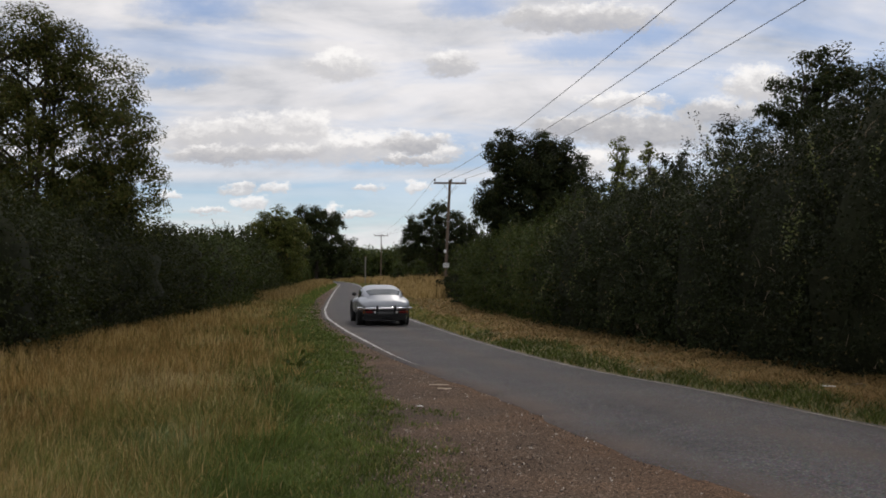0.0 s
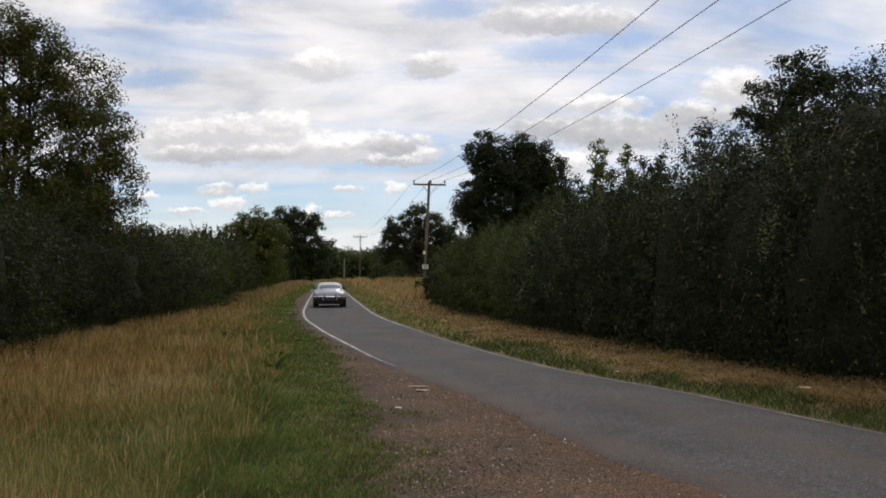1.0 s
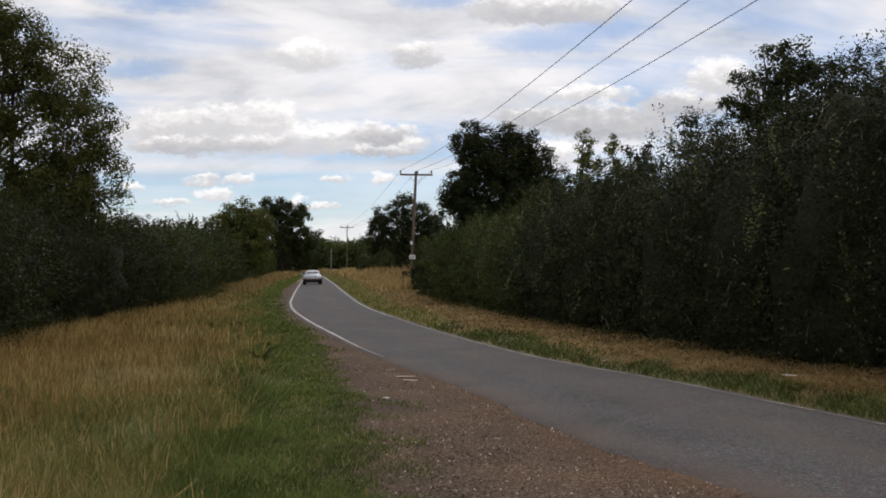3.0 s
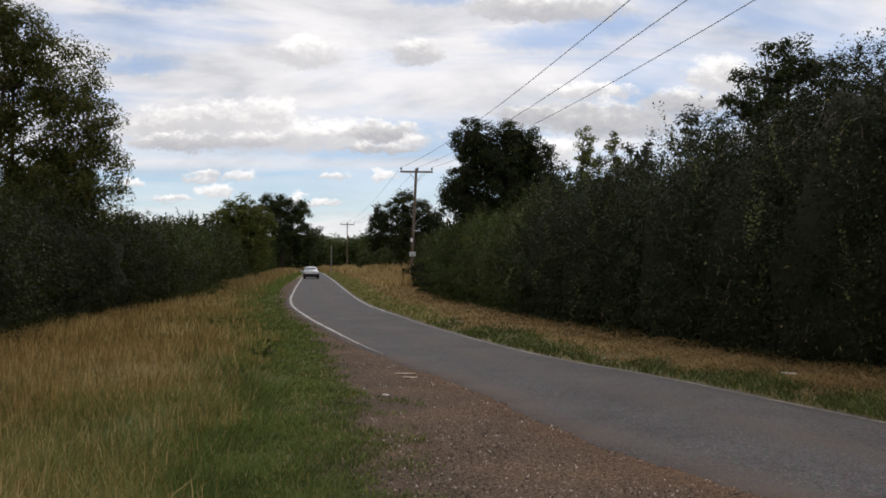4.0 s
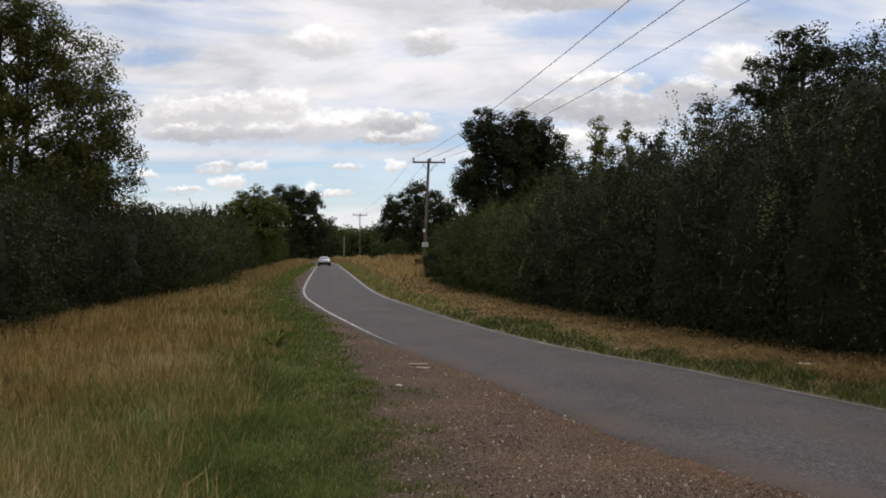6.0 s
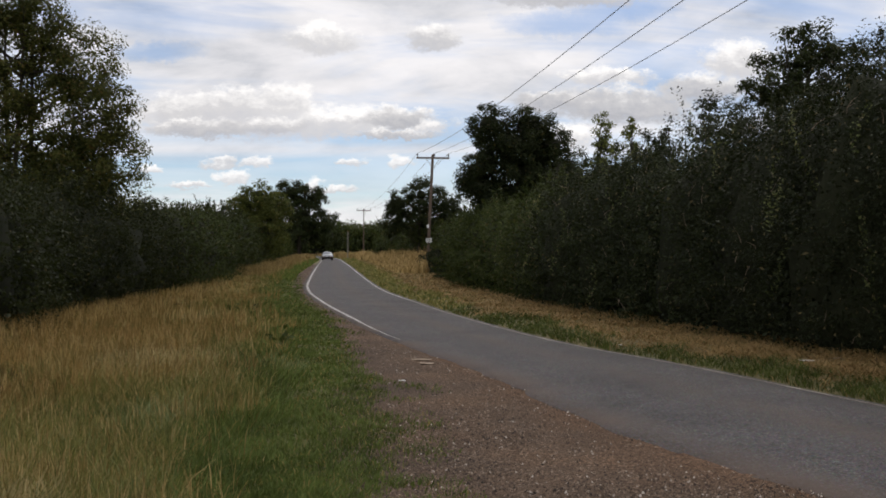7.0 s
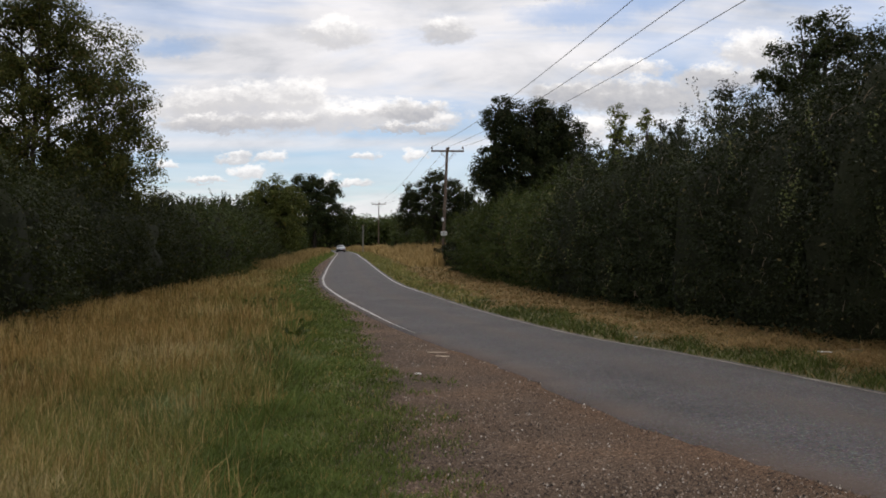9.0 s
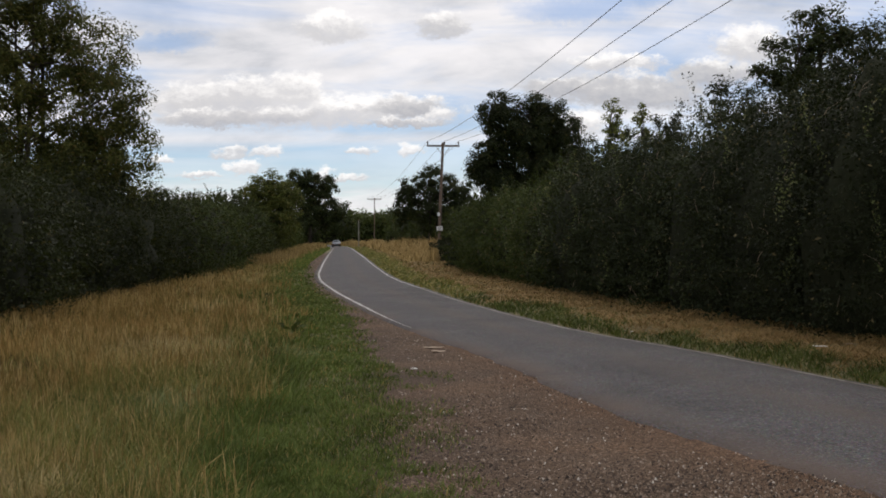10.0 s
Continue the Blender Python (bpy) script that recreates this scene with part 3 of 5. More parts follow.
    grown = (tedge > 0.05) | ((tedge > -fringe) & (ripple(tx, ty, 5.2, 0.3) + 0.6 * ripple(tx, ty, 11.0, 1.3) + r.normal(size=n_tuft) * 0.5 > 0.25 - 0.9 * tedge / fringe))
    grown &= (tx > at(XHL, ty) - 1.0) & (r.random(n_tuft) < np.clip(0.75 + 1.2 * np.abs(tedge), 0, 1))
    sets = (("meadow_grass_dry", grown & (kind == 1) & ~rust & ~pale & ~thatch, M["grass_dry"], 0.95, 0.32, 0.9, "tall straw-coloured dry grass across the meadow"),
            ("meadow_grass_rust", grown & rust, M["grass_rust"], 0.95, 0.30, 0.9, "rusty brown seeding grass in drifts across the meadow"),
            ("meadow_thatch", grown & thatch, M["grass_thatch"], 0.50, 0.6, 1.0, "dark brown dead thatch in the hollows of the meadow"),
            ("meadow_grass_pale", grown & pale, M["grass_pale"], 0.75, 0.40, 1.2, "bleached arching tussocks of dead grass"),
            ("meadow_grass_green", grown & (kind == 0) & ~lush & ~silv, M["grass_green"], 0.85, 0.7, 1.1, "half-green meadow grass among the straw"),
            ("meadow_grass_silver", grown & silv, M["grass_silver"], 0.80, 0.9, 1.1, "silvery green grass lodged between the tussocks"),
            ("verge_grass_lush", grown & lush, M["grass_lush"], 0.70, 0.9, 1.15, "short green grass strip beside the gravel"))
    for i, (name, pick, mat, hk, lean, wk, label) in enumerate(sets):
        tid = np.repeat(np.nonzero(pick)[0], per)
        d = td[tid]
        spread = 0.030 + 0.0036 * d
        ox, oy = r.normal(size=len(tid)) * spread, r.normal(size=len(tid)) * spread * 1.4
        x, y = tx[tid] + ox, ty[tid] + oy
        h = th[tid] * hk * r.uniform(0.55, 1.25, len(x))
        w = np.maximum(0.0052, 0.00068 * d) * wk * r.uniform(0.7, 1.3, len(x))
        blades(name, x, y, h, w * (np.where(d > 11, 1.35, 1.1) if name == "verge_grass_lush" else 1.0), lean, mat, label, seed=1 + i, toward=np.arctan2(oy, ox), head=0.12 if hk > 0.9 else 0.0)
    # seed stalks standing over the meadow, in stands
    sx, sy = scatter(30000, r, 4.8, 40, -33, 1)
    se = at(XG, sy) - sx
    stand = ripple(sx, sy, 1.9, 2.2) * 0.7 + ripple(sx, sy, 5.0, 1.2) * 0.5 + r.normal(size=len(sx)) * 0.35
    ok = (se > 1.2 + 0.8 * r.random(len(sx))) & (sx > at(XHL, sy) - 0.5) & (stand > 0.15) & (np.exp(-((sx + 2.9) / 0.7) ** 2 - ((sy - 9.0) / 1.3) ** 2) < 0.5)
    sx, sy, stand = sx[ok], sy[ok], stand[ok]
    sdist = np.hypot(sx, sy)
    warm = ripple(sx, sy, 0.9, 5.0) + r.normal(size=len(sx)) * 0.5 > 0
    for q, mat, label in ((warm, M["grass_rust"], "rust-brown seed stalks standing over the meadow"), (~warm, M["straw"], "thin bleached seed stalks standing over the meadow")):
        blades("grass_seed_stalks", sx[q], sy[q], r.uniform(0.20, 0.36, q.sum()) + 0.14 * np.clip((sdist[q] - 7) / 10, 0, 1), np.maximum(0.0042, 0.00046 * sdist[q]), 0.18, mat, label, seed=9, head=0.35)
    # far left meadow and bank
    x, y = scatter(80000, r, 50, 230, -16, -1)
    edge = at(XG, y) - x
    keep = (edge > 0.0) & (x > at(XHL, y) - 1)
    x, y, edge = x[keep], y[keep], edge[keep]
    d = np.hypot(x, y)
    isdry = (edge - 2.0 - 0.5 * ripple(x, y, 0.3)) * 2.2 + r.normal(size=len(x)) > 0
    h = np.where(isdry, 0.62, 0.14) * r.uniform(0.6, 1.4, len(x))
    w = 0.0006 * d * r.uniform(0.7, 1.4, len(x))
    blades("far_meadow_grass_dry", x[isdry], y[isdry], h[isdry], w[isdry], 0.4, M["straw"], "dry grass bank along the far hedge", seed=4)
    bx, by = scatter(26000, r, 150, 228, -16, 4)
    beyond = (bx < at(XHR, by) + 3.0) & ((bx > at(XR, by) + 0.5) | (bx < at(XG, by) - 0.5))
    bx, by = bx[beyond], by[beyond]
    blades("field_edge_grass", bx, by, r.uniform(0.5, 1.0, len(bx)), 0.0006 * by, 0.4, M["straw"], "pale rough grass where the lane bends out of sight", seed=15)
    blades("far_verge_grass", x[~isdry], y[~isdry], h[~isdry], w[~isdry] * 1.3, 0.5, M["grass_lush"], "green mown strip along the far lane", seed=5)
    # verge across the lane: green at the edge, mown hay below the hedge, tall straw by the pole
    x, y = scatter(480000, r, 7, 230, -10, 33)
    e = x - at(XR, y) - 0.10 + 0.06 * ripple(x, y, 3.0, 5.0)
    width = at(XHR, y) - at(XR, y)
    keep = (e > 0.02) & (e < width + 0.8)
    x, y, e, width = x[keep], y[keep], e[keep], width[keep]
    d = np.hypot(x, y)
    f = e / np.maximum(width, 0.5) + 0.16 * ripple(x, y, 1.1, 2.0)
    straw = (y > 56) & (y < 215) & (e > 1.9 + 0.010 * np.minimum(y - 47, 80)) & (f > 0.30)
    hay = (~straw) & (e + 0.40 * ripple(x, y, 0.9, 2.0) + 0.30 * ripple(x, y, 2.7, 4.0) + 0.10 * r.normal(size=len(x)) > np.interp(y, [8, 16, 30, 60, 120], [0.42, 0.48, 0.95, 1.5, 2.0]))
    rest = ~straw & ~hay
    w = np.maximum(0.0045, 0.00062 * d) * r.uniform(0.7, 1.3, len(x))
    zb = 0.13 * np.clip(e / 0.7, 0, 1)
    blades("mown_hay", x[hay], y[hay], 0.065 * (1.2 + 0.7 * ripple(x[hay], y[hay], 3.0, 1.0)) * r.uniform(0.4, 1.7, hay.sum()), w[hay] * 1.3, 3.2, M["hay"], "brown mown hay lying along the hedge foot", seed=6, z0=zb[hay])
    for q, mat, label in ((rest & (y <= 24), M["verge_green"], "short dark green verge grass along the lane"), (rest & (y > 24), M["grass_green"], "yellow-green verge grass further down the lane")):
        blades("verge_grass", x[q], y[q], 0.085 * r.uniform(0.4, 1.6, q.sum()) * (1 + 0.4 * ripple(x[q], y[q], 2.6, 2.0)), w[q] * 1.5, 1.1, mat, label, seed=7, z0=zb[q])
    blades("tall_straw", x[straw], y[straw], np.clip(0.40 + 0.32 * (e[straw] - 1.9), 0.40, 1.45) * (1 + 0.25 * ripple(x[straw], y[straw], 0.7, 3.0)) * r.uniform(0.6, 1.15, straw.sum()), w[straw] * 1.2, 0.4, M["straw"], "tall bleached grass stand at the pole foot", seed=8, head=0.15)
    bank = ribbon("verge", XR[YS > 2] + 0.06, XHR[YS > 2] + 1.5, YS[YS > 2], 0.0, M["soil"], 14, 0.0, 0.05, lambda X, Y: 0.13 * np.clip((X - at(XR, Y) - 0.10) / 0.7, 0, 1) - 0.01)
    tagged(bank, "low earth verge between lane and hedge", "verge", kind="structure")


def build_stones():
    r = np.random.default_rng(5)
    x, y = scatter(160000, r, 4.8, 20, -12, 27)
    keep = (x > at(XG, y) - 0.35 + 0.2 * ripple(x, y, 2.4, 1.0)) & (x < at(XL, y) + 0.05 + 0.25 * r.random(len(x)) ** 3) & (ripple(x, y, 1.3, 4.0) + r.normal(size=len(x)) * 0.8 > -0.3)
    x, y = x[keep][:32000], y[keep][:32000]
    k = len(x)
    s = 0.0040 + 0.0095 * r.random(k) ** 3.5
    cap = np.array([[1, 0, -0.6], [0, 1, -0.6], [-1, 0, -0.6], [0, -1, -0.6], [0, 0, 0.7]], float)
    V = cap[None] * s[:, None, None] * r.uniform(0.6, 1.4, (k, 5, 1))
    a = r.uniform(0, 6.28, k)
    c, sn = np.cos(a)[:, None], np.sin(a)[:, None]
    V = np.stack([V[..., 0] * c - V[..., 1] * sn + x[:, None], V[..., 0] * sn + V[..., 1] * c + y[:, None], V[..., 2] + 0.008 + s[:, None] * 0.3], -1).reshape(-1, 3)
    t = np.array([[0, 1, 4], [1, 2, 4], [2, 3, 4], [3, 0, 4]])
    f = (np.arange(k)[:, None, None] * 5 + t[None]).reshape(-1, 3)
    tagged(mesh_object("loose_stones", V, f, M["stones"]), "loose pale and dark stones on the lay-by", "stones", kind="stuff")


# ---- hedge shrubs and trees ----
def shrub(name, x, y, rx, ry, h, n_clump, per, leaf, mat, label, group, seed, category="hedge", base=0.0, box_power=3.0, stalks=0):
    """A hedge bush: dense core coloured dark for the shade inside, stems, and clumps of leaves over a lumpy clipped
    form.
    """
    r = np.random.default_rng(seed)
    root = new(name)
    root.location = (x, y, base)
    tagged(root, label, category, group)

    def form(d):
        """Radius of the lumpy form in the directions d."""
        sup = (np.abs(d) ** box_power).sum(-1) ** (-1 / box_power)
        p = d * np.array([rx, ry, h * 0.6])
        lump = 1 + 0.17 * ripple(p[..., 0] + seed, p[..., 1] + p[..., 2] * 0.5, 1.5, seed * 0.7) + 0.13 * ripple(p[..., 2] + seed, p[..., 1] - p[..., 0], 3.7, seed * 1.3)
        return sup * lump

    away = unit(np.array([x, y, 0.0]))          # the far side is thinner
    ctr, semi = np.array([0, 0, h * 0.35]), np.array([rx, ry, h * 0.65])

    def surface(k, inset):
        d = unit(r.normal(size=(k * 3, 3)) * np.array([1, 1, 1.15]))
        q = d * (form(d) * inset)[:, None] * semi + ctr
        ok = (q[:, 2] > 0.08) & ((d @ away < 0.40) | (r.random(len(d)) < 0.12))
        return q[ok][:k], d[ok][:k]

    # dense core, its dark colour standing for shade between the leaves
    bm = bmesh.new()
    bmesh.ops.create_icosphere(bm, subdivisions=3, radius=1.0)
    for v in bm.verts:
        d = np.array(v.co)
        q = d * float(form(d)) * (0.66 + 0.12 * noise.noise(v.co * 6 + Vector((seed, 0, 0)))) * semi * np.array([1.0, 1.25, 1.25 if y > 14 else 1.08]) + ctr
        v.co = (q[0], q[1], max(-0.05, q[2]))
    part("heart", bm, M["inner_shade"], root, smooth=True)
    # stems
    for k in range(5):
        a = r.uniform(0, 6.28)
        end = np.array([np.cos(a) * rx * 0.5, np.sin(a) * ry * 0.5, h * 0.7])
        st = np.array([np.cos(a) * 0.15, np.sin(a) * 0.15, -0.05])
        t = np.linspace(0, 1, 5)[:, None]
        V, f = tube_arrays([(st + (end - st) * t, np.linspace(0.05, 0.02, 5))], 5)
        mesh_object("stem", V, f, M["bark"], root)
    c, d = surface(int(n_clump * 0.9), 0.96)
    c = c + d * r.normal(size=(len(c), 1)) * 0.13
    rad = r.uniform(0.16, 0.42, len(c)) * (h / 4) ** 0.5
    V, f = clump_leaves(c, rad, d, per, leaf, r)
    ci, di = surface(int(n_clump * 0.75), 0.82)
    V2, f2 = clump_leaves(ci, np.full(len(ci), 0.34), di, per // 4, leaf * 1.8, r)
    V, f = np.concatenate([V, V2]), np.concatenate([f, f2 + len(V)])
    # sprays growing out of the face
    pick = r.choice(len(c), min(len(c), 110 if y < 60 else 40), replace=False)
    t = np.linspace(0, 1, 9)[None, :, None]
    grow = d[pick] * 0.45 + np.array([0, 0, 0.85]) + r.normal(size=(len(pick), 3)) * 0.30
    ln = r.uniform(0.2, 0.5, (len(pick), 1, 1)) * (h / 4)
    bend = np.concatenate([d[pick][:, :2], np.full((len(pick), 1), -0.5)], 1)
    p = c[pick][:, None] + grow[:, None] * ln * t + bend[:, None] * ln * 0.45 * t ** 2
    p = np.repeat(p.reshape(-1, 3), 3, 0) + r.normal(size=(len(pick) * 27, 3)) * 0.028
    V2, f2 = leaf_arrays(p, r.normal(size=p.shape) * 0.7 + np.repeat(d[pick], 27, 0) * 0.5 + np.array([0, 0, 0.6]), leaf * r.uniform(0.8, 1.4, len(p)), r)
    V, f = np.concatenate([V, V2]), np.concatenate([f, f2 + len(V)])
    # ragged shoots on top
    top = c[:, 2] > h * 0.88
    ct = c[top][:: 3]
    if len(ct):
        t = np.linspace(0, 1, 10)
        lean = r.normal(size=(len(ct), 1, 2)) * 0.12
        sh = r.uniform(0.05, 0.26, (len(ct), 1)) * t[None]
        p = ct[:, None, :] + np.concatenate([lean * sh[..., None] * 2, sh[..., None]], -1)
        p = np.repeat(p.reshape(-1, 3), 4, 0) + r.normal(size=(len(ct) * 40, 3)) * 0.030
        V2, f2 = leaf_arrays(p, r.normal(size=p.shape) + np.array([0, 0, 0.5]), leaf * r.uniform(0.6, 1.1, len(p)), r)
        V, f = np.concatenate([V, V2]), np.concatenate([f, f2 + len(V)])
    mesh_object("foliage", V, f, mat, root)
    if stalks:
        # climbers trailing down the face
        cs, ds = surface(260, 1.02)
        face = np.nonzero((ds @ away < -0.05) & (cs[:, 2] > h * 0.35))[0]
        trails = []
        for q in r.choice(face, min(len(face), 8), replace=False):
            ln, t = r.uniform(0.35, 1.1), np.linspace(0, 1, 16)[:, None]
            p = cs[q] - away * (0.10 + 0.10 * np.sin(3.0 * t)) + np.array([r.normal() * 0.25, r.normal() * 0.15, -1.0]) * ln * t + np.array([0.05, 0.05, 0]) * np.sin(7 * t + seed)
            trails.append(np.repeat(p, 3, 0) + r.normal(size=(48, 3)) * 0.035)
        trails = np.concatenate(trails)
        V, f = leaf_arrays(trails, r.normal(size=trails.shape) * 0.5 - away * 0.6 + np.array([0, 0, 0.5]), leaf * r.uniform(0.8, 1.5, len(trails)), r)
        tagged(mesh_object("creeper", V, f, M["leaf_vine"], root, "pale trailing creeper on the hedge face"), kind="stuff")
        cs, ds = surface(stalks * 6, 1.03)
        face = (cs[:, 2] < h * 0.80) & (ds @ away < 0.1)
        cs, ds = cs[face], ds[face]
        front = np.argsort(cs[:, 1] + 0.6 * cs[:, 0])[: stalks * 3]
        for q in r.choice(front, min(stalks, len(front)), replace=False):
            st = cs[q] + ds[q] * 0.05
            ln = r.uniform(0.08, 0.28)
            dv = np.array([r.normal() * 0.25, r.normal() * 0.2, 1.0])
            t = np.linspace(0, 1, 4)[:, None]
            V, f = tube_arrays([(st + dv * ln * t + np.array([0.12, 0, 0]) * r.normal() * t ** 2, np.linspace(0.006, 0.002, 4))], 4)
            mesh_object("dead_stalk", V, f, M["twig"], root, "bleached dead stalk")
    return root


def tree(name, x, y, h, blobs, n_clump, per, leaf, clump_r, mat, label, seed, trunk_r=0.16, stems=1, fill=0.55, limb_share=0.35, slim=0.5, spread=0.5, group="", heart=0.0):
    """Tapered trunk or stems, limbs to the leaf clumps, clumps spread over the crown's lobes."""
    r = np.random.default_rng(seed)
    root = new(name)
    root.location = (x, y, -0.05)
    tagged(root, label, "tree", group)
    B = np.array(blobs, float)                  # centre x y z, radii x y z
    vol = np.prod(B[:, 3:], 1) ** 0.75
    pick = r.choice(len(B), n_clump, p=vol / vol.sum())
    d = unit(r.normal(size=(n_clump, 3)))
    rr = fill + (1 - fill) * r.random((n_clump, 1)) ** 0.6
    rr = np.where(r.random((n_clump, 1)) < 0.35, r.random((n_clump, 1)) ** 0.5, rr)
    c = B[pick, :3] + d * rr * B[pick, 3:]
    rad = clump_r * r.uniform(0.6, 1.35, n_clump)
    # trunk and stems
    low = B[:, 2].min()
    paths, tips = [], []
    for k in range(stems):
        a = 2 * np.pi * k / max(stems, 1) + r.uniform(0, 1)
        off = 0.0 if stems == 1 else spread
        t = np.linspace(0, 1, 9)
        p = np.stack([np.cos(a) * off * (0.15 + t) + 0.10 * np.sin(t * 5 + k), np.sin(a) * off * (0.15 + t) + 0.10 * np.cos(t * 4 + k), t * h * (0.92 if stems == 1 else r.uniform(0.72, 0.92))], 1)
        top = B[np.argmax(B[:, 2]), :2]
        p[:, :2] += top[None] * (t ** 1.5)[:, None] * 0.9
        paths.append((p, trunk_r * (1 - 0.86 * t) / (stems ** 0.4)))
        tips.append(p)
    V, f = tube_arrays(paths, 9)
    mesh_object("trunk", V, f, M["bark"], root, smooth=True)
    for q in np.nonzero(r.random(n_clump) < limb_share)[0]:
        p = tips[r.integers(len(tips))]
        want = np.clip(c[q, 2] - 0.55 * np.linalg.norm(c[q, :2] - p[4, :2]), h * 0.12, h * 0.85)
        s = p[np.argmin(np.abs(p[:, 2] - want))]
        t = np.linspace(0, 1, 6)[:, None]
        bow = np.array([0, 0, 1.0]) * np.linalg.norm(c[q] - s) * 0.10
        path = s + (c[q] - s) * t + bow * np.sin(np.pi * t) + r.normal(size=(6, 3)) * 0.04 * np.sin(np.pi * t)
        V, f = tube_arrays([(path, np.linspace(0.032, 0.008, 6) * (h / 9) * (1 + trunk_r * 2))], 5)
        mesh_object("limb", V, f, M["bark"], root, smooth=True)
    ctr = (B[:, :3] * vol[:, None]).sum(0) / vol.sum()
    V, f = clump_leaves(c, rad, unit(c - ctr), per, leaf, r, slim)
    mesh_object("crown", V, f, mat, root)
    # a core in each lobe, coloured dark as the crown's inner shade
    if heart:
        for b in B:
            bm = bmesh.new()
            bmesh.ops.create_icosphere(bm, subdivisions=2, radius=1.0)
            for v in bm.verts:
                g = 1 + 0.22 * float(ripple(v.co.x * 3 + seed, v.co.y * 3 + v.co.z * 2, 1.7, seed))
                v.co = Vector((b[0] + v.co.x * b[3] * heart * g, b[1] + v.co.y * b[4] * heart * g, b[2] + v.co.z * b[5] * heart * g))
            part("inner_foliage", bm, M["inner_shade"], root, smooth=True)
    return root


def build_right_hedge():
    r = np.random.default_rng(21)
    k, y = 0, 8.0
    while y < 52:
        xh = float(at(XHR, y))
        step = 1.5 + 0.025 * y
        depth = 1.5
        h = float(np.interp(y, [6, 13, 17, 20, 25, 30, 37, 45, 55], [4.6, 4.4, 4.15, 3.85, 3.65, 3.4, 3.2, 2.9, 2.6])) * r.uniform(0.90, 1.05)
        n = int(np.interp(y, [6, 12, 20, 50], [300, 700, 560, 260]))
        per = int(np.interp(y, [6, 12, 20, 50], [28, 34, 32, 23]))
        if y < 10.5:
            n = 460
        leaf = float(np.interp(y, [6, 15, 50], [0.046, 0.047, 0.095]))
        lush = 26 < y < 47
        shrub("hedge_shrub", xh + depth * (1.0 + r.uniform(-0.08, 0.12)), y + r.uniform(-0.3, 0.3), depth * r.uniform(0.98, 1.2), step * r.uniform(1.0, 1.35), h, n, per, leaf, M["leaf_bramble_and_haze"] if lush else M["leaf_hedge"],
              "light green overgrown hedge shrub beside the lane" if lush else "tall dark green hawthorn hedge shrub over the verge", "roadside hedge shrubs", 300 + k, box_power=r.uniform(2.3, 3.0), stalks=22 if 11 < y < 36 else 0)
        y += step * 1.15
        k += 1
    # the line goes on past the pole
    for y, hh in ((57, 3.4), (63, 3.6), (70, 3.6), (78, 3.8), (88, 4.2), (99, 4.4), (111, 4.4), (125, 4.5), (141, 4.6)):
        xh = float(at(XHR, y))
        shrub("hedge_shrub", xh + 2.2, y, 2.2, 5.5 + y * 0.02, hh, 260, 20, 0.0016 * y + 0.03, M["leaf_bramble_and_haze"], "green hedge shrub further along the lane", "roadside hedge shrubs", 400 + y)


def build_far_bushes():
    for i, (x, y, h) in enumerate(((0.25, 63.0, 1.1), (0.75, 57.0, 1.4))):
        shrub("low_bush", x, y, 0.65, 1.2, h, 110, 20, 0.10, M["leaf_hedge"], "low dark bush at the foot of the power pole", "low bushes by the pole", 720 + i, category="bush")



def build_left_hedge():
    r = np.random.default_rng(22)
    k, y = 0, 12.0
    while y < 70:
        xh = float(at(XHL, y))
        step = 1.8 + 0.022 * y
        h = float(np.interp(y, [8, 16, 24, 28, 36, 46, 60, 75], [2.9, 3.0, 3.1, 3.0, 3.2, 3.3, 3.5, 3.6])) * r.uniform(0.86, 1.10)
        n = int(np.interp(y, [9, 20, 60], [320, 420, 230]))
        leaf = float(np.interp(y, [9, 20, 60], [0.065, 0.065, 0.11]))
        shrub("hedge_shrub", xh - 1.8 + r.uniform(-0.5, 0.3), y, 1.9, step * r.uniform(0.9, 1.35), h, n, 25, leaf, M["leaf_bramble_and_haze"] if y > 34 and k % 2 else M["leaf_thorn"],
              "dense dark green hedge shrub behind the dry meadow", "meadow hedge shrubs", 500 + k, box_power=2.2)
        y += step * 1.15
        k += 1
    for y, hh in ((76, 3.6), (86, 3.6), (97, 3.6), (110, 3.8), (124, 3.8), (140, 4.0), (158, 4.2), (178, 4.4)):
        xh = float(at(XHL, y))
        shrub("hedge_shrub", xh - 2.4, y, 2.6, 6.5 + y * 0.02, hh, 240, 20, 0.0016 * y + 0.03, M["leaf_bramble_and_haze"], "green hedge shrub further along the meadow", "meadow hedge shrubs", 600 + y)


